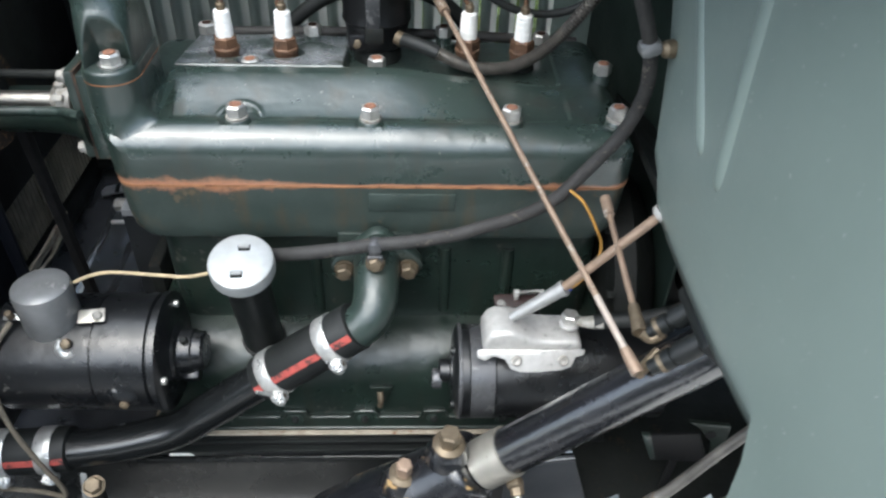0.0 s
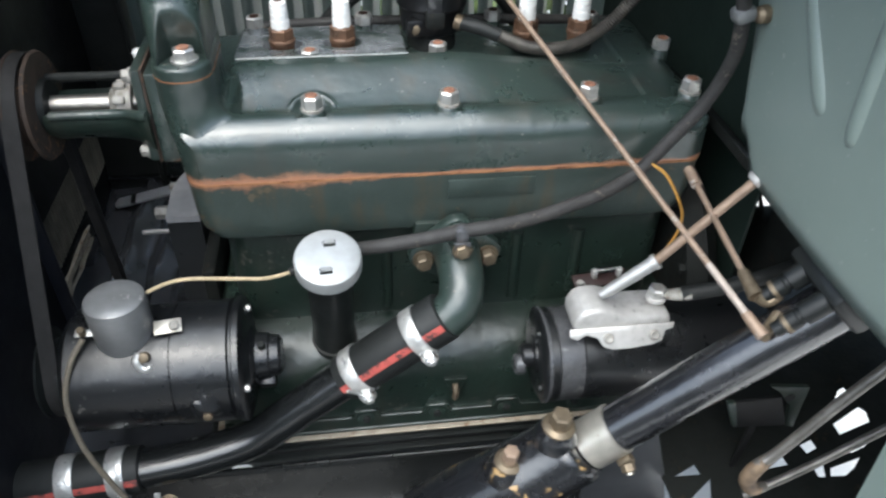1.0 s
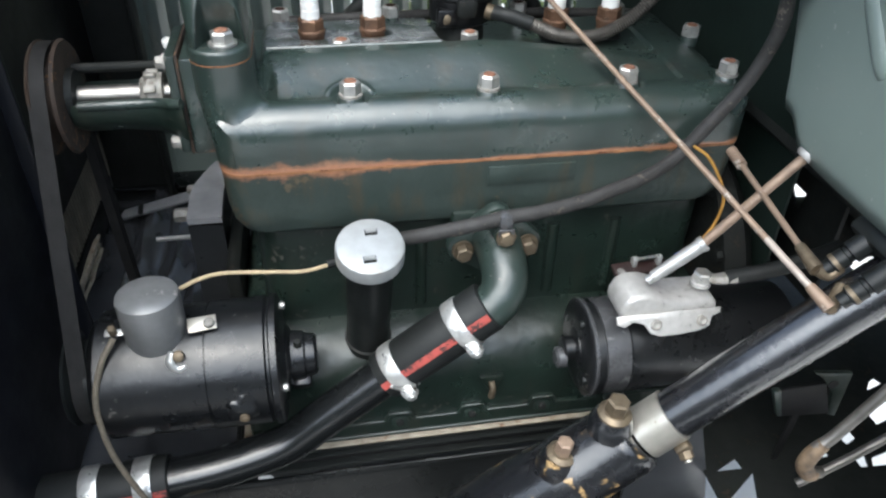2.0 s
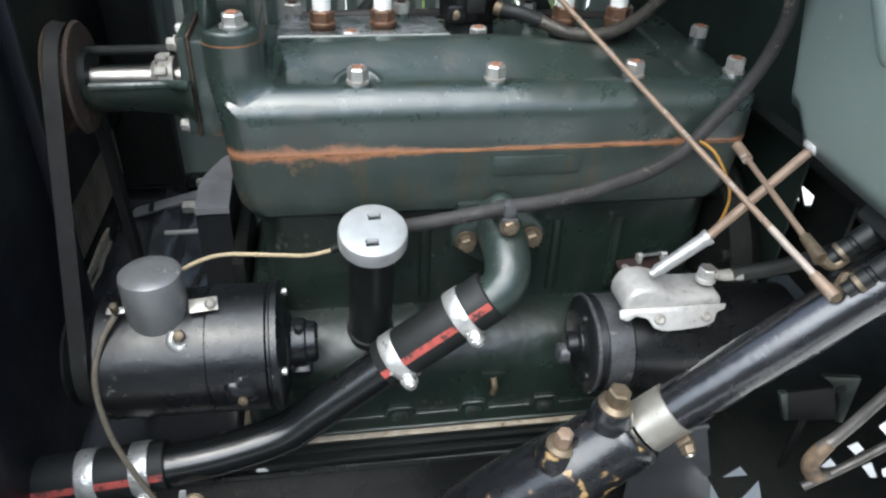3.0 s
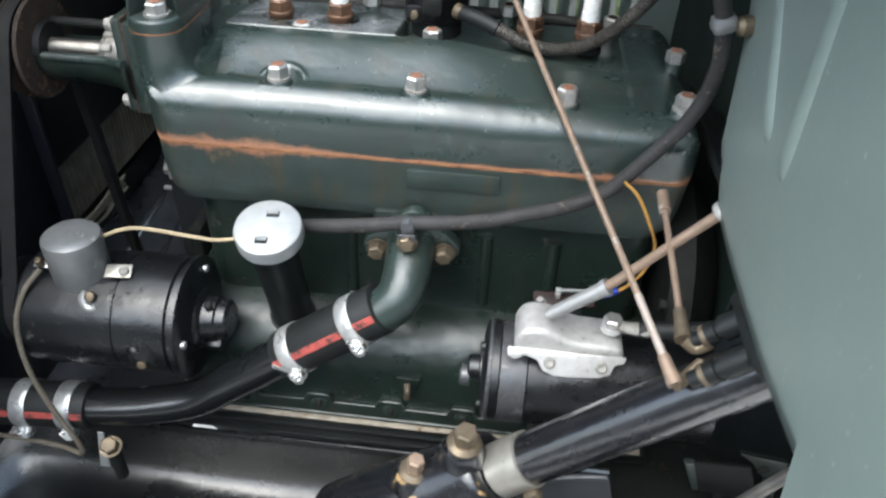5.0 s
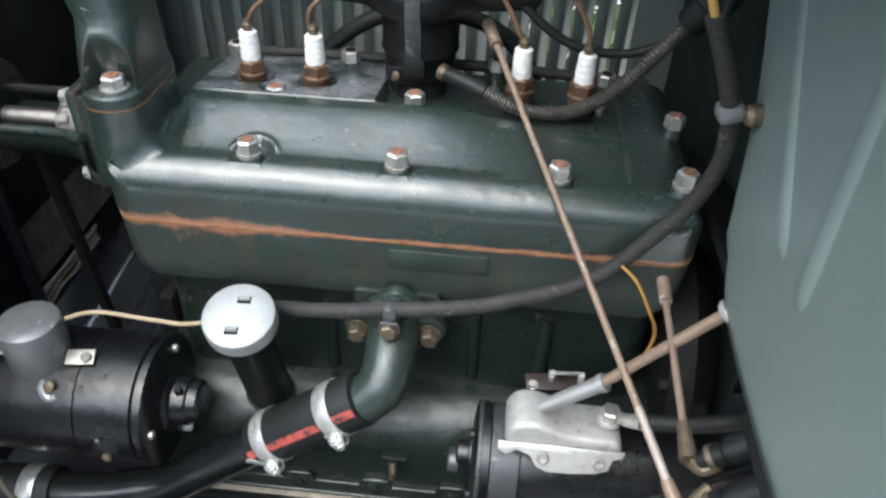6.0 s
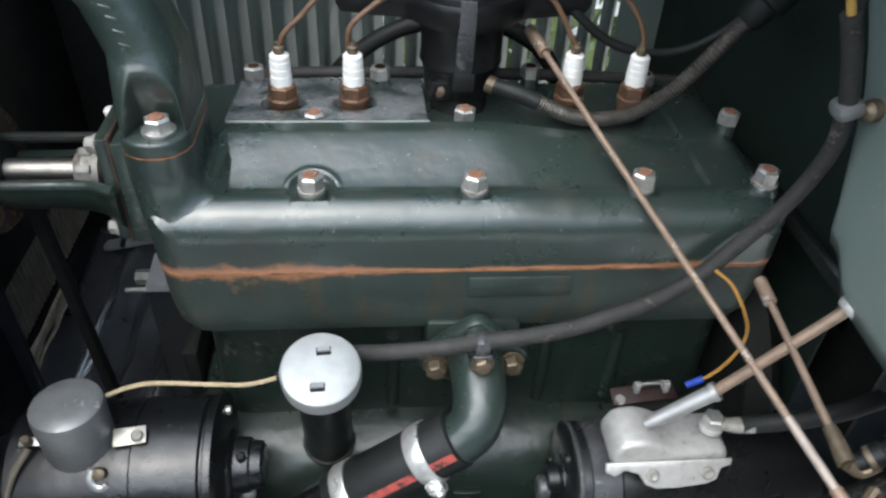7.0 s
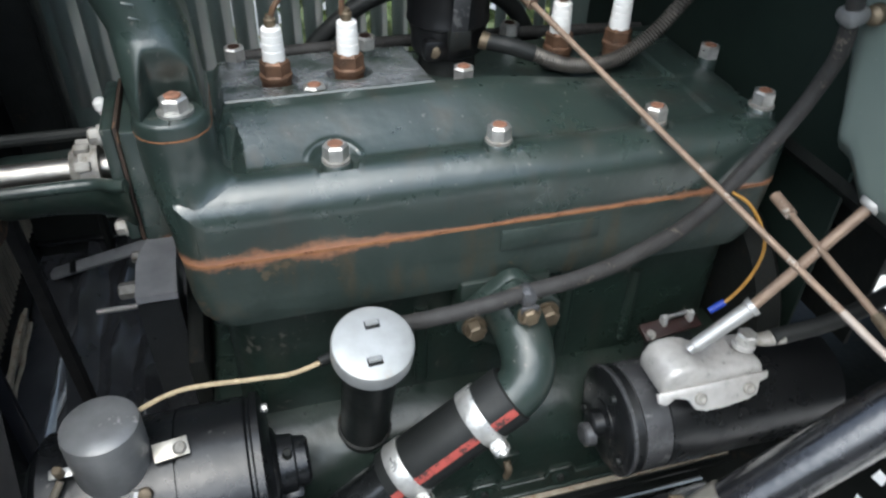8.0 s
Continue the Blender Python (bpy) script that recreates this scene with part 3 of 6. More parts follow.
s = top.modifiers.new("thickness", "SOLIDIFY")
s.thickness = 0.0015


# radiator
radiator = thing("radiator", "dusty brown radiator with a pale frayed strip along its foot", "radiator", (-0.54, 0.0, 0.45))
part("core", box((-0.565, 0.11, 0.779), (0.08, 0.92, 0.502), 0.004), CORE, radiator)
for i in range(76):
    part("fin", box((-0.5240, -0.32 + 0.0115 * i, 0.780), (0.0030, 0.0035, 0.496), 0), CORE, radiator)
part("top_tank", box((-0.575, 0.11, 1.12), (0.10, 0.80, 0.18), 0.02), SATIN, radiator)
for k, (dz, wob, rad) in enumerate(((0.000, 0.0035, 0.0055), (0.009, 0.0050, 0.0040), (-0.008, 0.0060, 0.0035), (0.016, 0.0040, 0.0025))):
    part("frayed_strip", tube([(-0.511 + 0.0022 * k, 0.115 + 0.024 * i, 0.523 + dz + wob * noise.noise((i * 0.9, k * 3.1, 0.4)) * 0.9) for i in range(9)], [rad, rad * 1.3, rad * 0.7, rad * 1.2, rad], 8, flat=0.6), STRAW, radiator, "pale frayed edge strip")
part("lower_tank", box((-0.570, 0.11, 0.495), (0.09, 0.86, 0.050), 0.012), SATIN, radiator)

# ---- engine block ----
block = thing("engine_block", "grey-green painted cast-iron engine block with rusty seam", "engine block", (0, 0.12, 0.46))
part("water_jacket", stacked([(0.7205, -0.232, 0.235, 0.03, 0.225, 0.02), (0.7225, -0.247, 0.252, 0.012, 0.24, 0.023), (0.730, -0.261, 0.268, 0.003, 0.25, 0.026), (0.742, -0.268, 0.276, 0.0, 0.252, 0.026), (0.758, -0.271, 0.280, 0.0, 0.252, 0.026), (0.775, -0.272, 0.282, 0.0, 0.252, 0.026), (0.799, -0.273, 0.284, 0.0, 0.252, 0.026)]), GREEN_BLOCK, block)
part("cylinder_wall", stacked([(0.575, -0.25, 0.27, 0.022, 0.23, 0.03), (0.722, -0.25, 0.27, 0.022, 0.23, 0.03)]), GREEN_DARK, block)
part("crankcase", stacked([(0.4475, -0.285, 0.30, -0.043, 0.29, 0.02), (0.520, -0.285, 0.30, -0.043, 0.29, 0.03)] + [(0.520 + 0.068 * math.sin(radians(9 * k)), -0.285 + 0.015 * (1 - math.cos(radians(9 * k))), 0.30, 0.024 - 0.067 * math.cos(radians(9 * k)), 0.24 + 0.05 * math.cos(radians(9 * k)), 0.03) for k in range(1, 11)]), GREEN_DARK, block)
part("number_pad", box((0.045, -0.0005, 0.781), (0.095, 0.003, 0.022), 0.001), GREEN_BLOCK, block)
part("seam_gasket", stacked([(0.799, -0.2735, 0.2845, -0.0004, 0.2525, 0.026), (0.801, -0.2735, 0.2845, -0.0004, 0.2525, 0.026)]), GASKET, block, "rusty head gasket edge")
for x in (-0.07, 0.085, 0.16):
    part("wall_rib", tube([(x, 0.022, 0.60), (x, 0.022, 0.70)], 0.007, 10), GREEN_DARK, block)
LUGS = (-0.196, -0.105, -0.015, 0.075, 0.165)


def flange_top(x):
    """The flange's upper edge, which arches over each lug."""
    z = 0.4735
    for lx in LUGS:
        z += 0.0115 * smooth(0.0175, 0.0125, abs(x - lx))
    return z


fx = [-0.28 + 0.0025 * i for i in range(229)]
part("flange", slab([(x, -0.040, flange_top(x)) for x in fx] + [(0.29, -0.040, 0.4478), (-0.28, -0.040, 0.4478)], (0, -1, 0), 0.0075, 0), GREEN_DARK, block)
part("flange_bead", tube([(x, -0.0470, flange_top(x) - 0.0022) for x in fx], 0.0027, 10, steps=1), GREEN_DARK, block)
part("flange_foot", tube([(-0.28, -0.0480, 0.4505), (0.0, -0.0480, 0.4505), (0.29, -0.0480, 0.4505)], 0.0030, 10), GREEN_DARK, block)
for x in LUGS:
    lug = part("flange_lug", lathe((x, -0.0465, 0.4685), (0, -1, 0.35), [(0, 0.0105), (0.003, 0.0100), (0.0036, 0.0085)], 24), GREEN_DARK, block)
    part("lug_screw", lathe((x, -0.0490, 0.4692), (0, -1, 0.35), [(0, 0.0052), (0.003, 0.0050), (0.0042, 0.0035)], 12), SOOT, lug)
cock = part("drain_lug", slab([(-0.008, -0.042, 0.530), (0.022, -0.042, 0.530), (0.013, -0.042, 0.507), (0.003, -0.042, 0.507)], (0, -1, 0), 0.007, 0.002), GREEN_DARK, block)
part("drain_pin", tube([(0.006, -0.050, 0.524), (0.007, -0.056, 0.515), (0.006, -0.054, 0.502)], 0.004, 10), OLDBRASS, cock, "brown drain pin")
oilpan = thing("oil_pan", "black oil pan with a pale gasket edge under the crankcase", "oil pan", (0, 0.1, 0.35))
part("gasket", box((-0.0, 0.11, 0.4445), (0.59, 0.3300, 0.0030), 0.0008), STRAW, oilpan, "pale brown gasket edge")
part("rim", box((-0.0, 0.11, 0.4375), (0.60, 0.324, 0.0095), 0.002), SATIN, oilpan)
part("rim_lip", box((-0.0, 0.11, 0.4300), (0.61, 0.3335, 0.0036), 0.0012), SATIN, oilpan)
part("rim_web", box((-0.0, 0.11, 0.4215), (0.60, 0.318, 0.0140), 0.001), PANBLACK, oilpan)
part("lower_lip", box((-0.0, 0.11, 0.4120), (0.62, 0.3360, 0.0050), 0.0018), SATIN, oilpan)
part("sump", stacked([(0.33, -0.28, 0.25, -0.01, 0.24, 0.03), (0.409, -0.30, 0.29, -0.040, 0.27, 0.02)]), SOOT, oilpan)
cover = thing("timing_cover", "dark cast timing cover with a top painted as lit", "timing cover", (-0.3, 0.1, 0.47))
COVER = [(-0.3440, 0.151), (-0.3020, 0.151), (-0.3020, 0.272), (-0.3150, 0.272), (-0.3215, 0.262), (-0.3300, 0.245), (-0.3400, 0.222), (-0.3440, 0.200)]


def prism(outline, low, high, bevel):
    """An upright block on an outline in plan, its lower and upper faces at heights low(y) and high(y)."""
    bm = bmesh.new()
    foot_, top_ = [bm.verts.new((x, y, low(y))) for x, y in outline], [bm.verts.new((x, y, high(y))) for x, y in outline]
    bm.faces.new(foot_[::-1])
    bm.faces.new(top_)
    for i in range(len(outline)):
        bm.faces.new((foot_[i - 1], foot_[i], top_[i], top_[i - 1]))
    bmesh.ops.bevel(bm, geom=[e for e in bm.edges if e.calc_face_angle(0) > radians(25)], offset=bevel, segments=3, profile=0.5, affect="EDGES")
    return bm


part("casing", prism(COVER, lambda y: 0.40, lambda y: 0.648 + 0.10 * (y - 0.151), 0.003), COVERGREY, cover)
# separate pale slab paints the light that falls on the cover's top
part("lit_top", prism(COVER, lambda y: 0.646 + 0.10 * (y - 0.151), lambda y: 0.657 + 0.10 * (y - 0.151), 0.0035), STAYGREY, cover, "top face painted pale as if lit")
part("back_plate", box((-0.290, 0.16, 0.51), (0.018, 0.16, 0.22), 0.006), SOOT, cover)
bolt(cover, (-0.3445, 0.183, 0.6430), (-1, 0, 0), 0.016, 0.020, PITTED)
bolt(cover, (-0.3380, 0.232, 0.6500), (-1, 0, 0), 0.012, 0.014, PITTED)
part("dowel", lathe((-0.330, 0.2550, 0.5590), (-1, 0, 0), [(0, 0.0035), (0.082, 0.0035), (0.083, 0.002)], 10), CAST, cover, "bright dowel pin")
tie = thing("front_stay", "flat grey steel stay bar in front of the engine", "stay bar", (-0.42, 0.40, 0.52))
STAY = Vector((-0.147, 0.047, -0.063)).normalized()
STAY_MID = Vector((-0.417, 0.4166, 0.5227))
STAY_UP = Vector((0.1, -0.40, 0.91))
STAY_UP = (STAY_UP - STAY * STAY_UP.dot(STAY)).normalized()
STAY_SIDE = STAY_UP.cross(STAY)
part("bar", slab([STAY_MID + STAY * u_ + STAY_SIDE * w_ for u_, w_ in ((-0.1, -0.009), (0.098, -0.009), (0.104, 0.0), (0.100, 0.009), (-0.1, 0.009))], -STAY_UP, 0.006, 0.001), STAYGREY, tie)
part("joint_plate", slab([STAY_MID + STAY * u_ + STAY_SIDE * w_ - STAY_UP * 0.003 for u_, w_ in ((0.059, -0.0095), (0.069, -0.0095), (0.066, 0.0095), (0.056, 0.0095))], STAY_UP, 0.005, 0.001), SATIN, tie)

# ---- cylinder head ----
X0, X1, Y0, Y1, SHOULDER, CORNER = -0.274, 0.285, 0.0, 0.253, 0.031, 0.026
NUTS = [(-0.139, 0.0345), (0.001, 0.034), (0.150, 0.035), (0.265, 0.039), (-0.141, 0.137), (0.003, 0.145), (0.267, 0.138), (-0.206, 0.219), (-0.078, 0.219), (0.084, 0.240), (0.205, 0.222)]
head = thing("cylinder_head", "grey-green painted cast-iron cylinder head with hex nuts", "cylinder head", (0, 0.12, 0.80))


def inward(x, y):
    """How far a plan point lies inside the head's outline."""
    qx, qy = abs(x - (X0 + X1) / 2) - (X1 - X0) / 2 + CORNER, abs(y - (Y0 + Y1) / 2) - (Y1 - Y0) / 2 + CORNER
    return CORNER - math.hypot(max(qx, 0), max(qy, 0)) - min(max(qx, qy), 0)


def head_height(x, y):
    z = 0.864
    wall = smooth(-0.2310, -0.2200, x)
    z -= 0.0060 * smooth(0.026, 0.044, y) * (1 - smooth(0.110, 0.122, y)) * smooth(0.26, 0.14, x)
    fade = smooth(0.215, 0.0, x)
    up = min(1.0, max(0.0, (y - 0.0460) / 0.056))
    up = 0.7 * up + 0.3 * smooth(0.042, 0.106, y)
    pad = smooth(-0.0305, -0.0350, x)
    top = 0.862 + 0.0208 * fade
    ridge = 0.858 + (top - 0.858) * up + 0.0006 * smooth(0.100, 0.116, y) * fade
    back = ridge + (0.8600 - ridge) * smooth(0.1165, 0.1290, y)
    plate = 0.8850 - 0.016 * (y - 0.117) / 0.110
    if y > 0.117:
        back = back + (plate - back) * pad
    if y > 0.0405:
        z = 0.8600 - 0.002 * smooth(0.02, 0.05, y) + (back - 0.858) * wall * smooth(0.0405, 0.0460, y) if fade > 0 else z
        z = max(z, 0.8560)
    for k, (nx, ny) in enumerate(NUTS[:5]):
        cy, rad = {0: (ny + 0.006, 0.0215), 4: (ny, 0.0155)}.get(k, (ny, 0.0160))
        g = math.hypot(x - nx, y - cy)
        if g < 0.05:
            rim = 0.0016 * (k == 0) * smooth(rad - 0.001, rad + 0.0015, g) * (1 - smooth(rad + 0.002, rad + 0.007, g)) * smooth(ny + 0.008, ny + 0.02, y)
            open_ = smooth(ny - 0.016, ny - 0.006, y)
            z += (0.8575 - z) * (1 - smooth(rad - 0.0022, rad + 0.0008, g)) * open_ + rim
    for nx, ny in ((-0.172, 0.164), (-0.104, 0.165)):
        g = math.hypot(x - nx, y - ny)
        z = 0.8640 + (z - 0.8640) * smooth(0.0195, 0.0215, g)
    z += 0.0012 * noise.noise((x * 14, y * 14, 0.3))
    fall = 0.0
    for d, r in ((y - Y0, SHOULDER), (x - X0, 0.010), (X1 - x, 0.036), (Y1 - y, 0.012), (inward(x, y), 0.011)):
        d = max(0.0, d)
        if d < r:
            fall = max(fall, r - math.sqrt(max(0.0, r * r - (r - d) ** 2)))
    z -= fall
    return z


def packed(a, b, n, r):
    ends = [r * (1 - math.cos(math.pi / 2 * i / 9)) for i in range(9)]
    return [a + e for e in ends] + list(np.linspace(a + r, b - r, n)) + [b - e for e in reversed(ends)]


bm = bmesh.new()
xs, yy = packed(X0, X1, 190, 0.04), packed(Y0, Y1, 92, 0.04)
xs = sorted(xs + [-0.2355 + 0.0009 * i for i in range(19)] + [-0.1690 + 0.0022 * i for i in range(28)] + [-0.0370 + 0.0008 * i for i in range(11)])
yy = sorted(yy + [0.0390 + 0.0012 * i for i in range(9)] + [0.1120 + 0.0011 * i for i in range(17)])
g = []
for x in xs:
    row = []
    for y in yy:
        px, py = x, y
        d = inward(x, y)
        if d < 0:
            cx = min(max(x, X0 + CORNER), X1 - CORNER)
            cy = min(max(y, Y0 + CORNER), Y1 - CORNER)
            k = CORNER / max(1e-9, math.hypot(x - cx, y - cy))
            px, py = cx + (x - cx) * k, cy + (y - cy) * k
        row.append(bm.verts.new((px, py, head_height(px, py))))
    g.append(row)
for p, q in zip(g, g[1:]):
    for i in range(len(yy) - 1):
        bm.faces.new((p[i], q[i], q[i + 1], p[i + 1]))
rim = [e for e in bm.edges if len(e.link_faces) == 1]
got = bmesh.ops.extrude_edge_only(bm, edges=rim)
for v in got["geom"]:
    if isinstance(v, bmesh.types.BMVert):
        v.co.z = 0.8015
part("casting", bm, GREEN_HEAD, head, angle=50)
for i, (x, y) in enumerate(NUTS):
    high = 0.0015 if i < 4 else 0.0130 if i in (7, 8) else 0.0050
    if i > 3:
        part("stud_collar", lathe((x, y, 0.8560), (0, 0, 1), [(0, 0.0098), (0.006 + high, 0.0098), (0.0095 + high, 0.0088)], 20), GREEN_HEAD, head)
    else:
        part("stud_boss", lathe((x, y, 0.8545), (0, 0, 1), [(0, 0.0145), (0.008, 0.0130), (0.0093, 0.0122)], 20), GREEN_HEAD, head)
        part("washer", lathe((x, y, 0.8637), (0, 0, 1), [(0, 0.0118), (0.0028, 0.0118), (0.0032, 0.0113)], 20), PITTED, head)
    nut = part("nut", hexagon((x, y, 0.8655 + high), (0, 0, 1), 0.0185, 0.0125, 0.0016, turn=0.4 + 0.7 * i), NUT, head, "plated hex nut", angle=20)
    hollow = i > 6
    if hollow:
        part("socket", lathe((x, y, 0.8780 + high), (0, 0, 1), [(0, 0.0058), (0.0004, 0.0056)], 14), SOCKET, nut, "dark open thread")
    else:
        part("stud", lathe((x, y, 0.8688 + high), (0, 0, 1), [(0, 0.0064), (0.0093, 0.0064), (0.0100, 0.0054)], 14), STUD, nut, "rusty stud end")

# front tower of the head: a half-round column that runs into the shoulder with a soft inside corner
TOWER = ring(-0.286, -0.230, 0.013, 0.128, 0.0275, 14)


def outward(line, i):
    a, b = line[i - 1], line[(i + 1) % len(line)]
    d = Vector((b[1] - a[1], a[0] - b[0]))
    return d.normalized() if d.length > 1e-9 else Vector((0, 0))


def foot(i, d):
    """A point of the column's foot: d runs from 0 on the shoulder to 1 where the column goes straight up."""
    x, y = TOWER[i]
    n_ = outward(TOWER, i)
    flush = smooth(-0.12, 0.30, -n_.x)
    reach = 0.020 - 0.010 * smooth(0.3, 0.95, -n_.y)
    grow = reach * (1 - math.sqrt(max(0.0, 1 - (1 - d) ** 2)))
    px, py = x + n_.x * grow, max(0.0006, y + n_.y * grow)
    pz = head_height(min(max(px, X0 + 0.0105), X1), min(max(py, 0.0006), 0.117)) - 0.0012 + 0.026 * d
    high = head_height(max(x, X0 + 0.0105), 0.04) + 0.026
    ox, oy = X0 + CORNER + (CORNER + 0.0008) * n_.x, Y0 + CORNER + (CORNER + 0.0008) * n_.y
    oy = max(oy, y) if n_.y > -0.02 else oy
    k = smooth(1.0, 0.0, d)
    return tuple(Vector((px, py, pz)).lerp(Vector((x + (ox - x) * k, y + (oy - y) * k, 0.808 + (high - 0.808) * d)), flush))


bm = bmesh.new()
rows = []
for k in range(15):
    rows.append([bm.verts.new(foot(i, k / 14)) for i in range(len(TOWER))])
for k in range(1, 13):
    rows.append([bm.verts.new((x, y, foot(i, 1)[2] + (0.9072 - foot(i, 1)[2]) * k / 12)) for i, (x, y) in enumerate(TOWER)])
for p_, q_ in zip(rows, rows[1:]):
    for i in range(len(p_)):
        bm.faces.new((p_[i], p_[(i + 1) % len(p_)], q_[(i + 1) % len(p_)], q_[i]))
bm.faces.new(rows[0][::-1])
bm.faces.new(rows[-1])
part("tower", bm, GREEN_HEAD, head, angle=60)
neck = thing("water_outlet", "grey-green cast water outlet neck on the head", "water outlet", (-0.255, 0.07, 0.908))
part("gasket", stacked([(0.9074, -0.2864, -0.2296, 0.0126, 0.1284, 0.0277), (0.9088, -0.2864, -0.2296, 0.0126, 0.1284, 0.0277)]), GASKET, neck, "tan gasket edge")
NUT_AT = Vector((-0.2535, 0.0335, 0.9210))


def neck_ring(x0, x1, y0, y1, r, scoop):
    """The neck's outline, hollowed round the nut's axis in front."""
    res = []
    for x, y in ring(x0, x1, y0, y1, r, 36):
        if scoop > 0 and y < 0.09:
            dx = (x - NUT_AT.x) / 0.0235
            hollow = NUT_AT.y + scoop * math.sqrt(max(0.0, 1 - dx * dx)) - 0.012 * smooth(0.55, 1.0, abs(dx))
            gap = max(0.003 - abs(hollow - y), 0.0) / 0.003
            if abs(dx) < 1:
                y = max(y, hollow) + 0.25 * 0.003 * gap * gap
        res.append((x, y))
    return res


bm = bmesh.new()
rings = [[bm.verts.new((x, y, z)) for x, y in neck_ring(x0, x1, y0, y1, 0.0265, 0)] for z, x0, x1, y0, y1 in ((0.9090, -0.286, -0.230, 0.013, 0.128), (0.9175, -0.286, -0.230, 0.013, 0.127), (0.9200, -0.2852, -0.2308, 0.0138, 0.127), (0.9210, -0.284, -0.232, 0.0150, 0.126))]
for k in range(25):
    u = k / 24
    z = 0.9212 + 0.054 * u
    rings.append([bm.verts.new((x, y, z)) for x, y in neck_ring(-0.284 - 0.006 * u, -0.232 - 0.003 * u, 0.0150 + 0.026 * u ** 1.3, 0.126, 0.0255, 0.0175 - 0.016 * u)])
for z, x0, x1, y0, y1 in ((0.985, -0.294, -0.238, 0.043, 0.124), (1.010, -0.303, -0.246, 0.046, 0.124), (1.045, -0.325, -0.266, 0.050, 0.126), (1.08, -0.36, -0.299, 0.055, 0.13)):
    rings.append([bm.verts.new((x, y, z)) for x, y in neck_ring(x0, x1, y0, y1, 0.0265, 0)])
for p_, q_ in zip(rings, rings[1:]):
    for i in range(len(p_)):
        bm.faces.new((p_[i], p_[(i + 1) % len(p_)], q_[(i + 1) % len(p_)], q_[i]))
bm.faces.new(rings[0][::-1])
bm.faces.new(rings[-1])
part("body", bm, GREEN, neck, angle=50)
part("pipe", tube([(-0.318, 0.088, 1.05), (-0.36, 0.09, 1.09), (-0.43, 0.095, 1.12), (-0.53, 0.10, 1.13)], 0.036, 24), GREEN, neck)
for k, (x, z) in enumerate(((-0.268, 0.988), (-0.2705, 0.998), (-0.274, 1.008), (-0.277, 1.016))):
    part("cast_mark", box((x, 0.0445 + 0.0010 * k, z), (0.009, 0.003, 0.003), 0.001, (-15, 15, 0)), GREEN, neck)
b = bolt(neck, NUT_AT + Vector((0, 0, 0.0025)), (0, 0, 1), 0.0185, 0.011)
part("stud", lathe(NUT_AT + Vector((0, 0, 0.006)), (0, 0, 1), [(0, 0.0062), (0.0085, 0.0062), (0.0092, 0.005)], 14), STUD, b)

# ---- water pump, shaft, fan pulley, belt ----
pump = thing("water_pump", "dark green cast water pump with a bright steel shaft", "water pump", (-0.34, 0.08, 0.80))
part("gasket", box((-0.2995, 0.085, 0.858), (0.003, 0.088, 0.104), 0.001), RUST, pump, "rusty gasket edge")
part("flange", box((-0.306, 0.085, 0.858), (0.010, 0.086, 0.102), 0.003), GREEN, pump)
part("head_plate", box((-0.287, 0.085, 0.857), (0.021, 0.094, 0.100), 0.003), GREEN_HEAD, pump)
for y, z in ((0.051, 0.816), (0.051, 0.900), (0.116, 0.892)):
    bolt(pump, (-0.312, y, z), (-1, 0, 0), 0.012, 0.008, PITTED)
part("oiler", lathe((-0.315, 0.112, 0.888), (-0.2, 0, 1), [(0, 0.0042), (0.004, 0.0042), (0.005, 0.0058), (0.011, 0.0055), (0.0135, 0.003)], 16), CERAMIC, pump, "white oiler cap")
bm = bmesh.new()
rings = []
for x, r in ((-0.300, 0.050), (-0.304, 0.0485), (-0.309, 0.045), (-0.315, 0.040), (-0.322, 0.0360), (-0.332, 0.0330), (-0.36, 0.030), (-0.398, 0.030), (-0.408, 0.027)):
    out = [Vector((x, 0.08 + r * math.cos(radians(a)), 0.852 + r * math.sin(radians(a)))) for a in range(165, 376, 7)]
    inn = [Vector((x, 0.08 + (r - 0.009) * math.cos(radians(a)), 0.852 + (r - 0.009) * math.sin(radians(a)))) for a in range(375, 164, -7)]
    rings.append([bm.verts.new(v) for v in out + inn])
for p, q in zip(rings, rings[1:]):
    for i in range(len(p)):
        bm.faces.new((p[i], p[(i + 1) % len(p)], q[(i + 1) % len(p)], q[i]))
bm.faces.new(rings[0][::-1])
bm.faces.new(rings[-1])
part("cradle", bm, GREEN_DARK, pump)
part("cradle_lip", tube([(-0.301, 0.0345, 0.8640), (-0.310, 0.0385, 0.8625), (-0.318, 0.0455, 0.8605), (-0.330, 0.0505, 0.8590), (-0.36, 0.0530, 0.8580), (-0.400, 0.0535, 0.8575)], 0.0052, 12), GREEN, pump)
part("upper_bar", tube([(-0.30, 0.10, 0.878), (-0.41, 0.10, 0.878)], 0.005, 10), SOOT, pump)
part("shaft", lathe((-0.30, 0.08, 0.857), (-1, 0, 0), [(0, 0.0102), (0.12, 0.0102)], 20), STEEL, pump, "bright steel shaft")
bm = lathe((-0.322, 0.08, 0.857), (-1, 0, 0), [(0, 0.020), (0.014, 0.020), (0.015, 0.0185), (0.022, 0.0150)], 24)
packing = part("packing_nut", bm, PITTED, pump, "pitted packing nut")
for k in range(8):
    a = radians(45 * k + 12)
    part("castellation", box((-0.333, 0.08 + 0.0195 * math.cos(a), 0.857 + 0.0195 * math.sin(a)), (0.012, 0.008, 0.008), 0.0015, (math.degrees(a), 0, 0)), PITTED, packing)
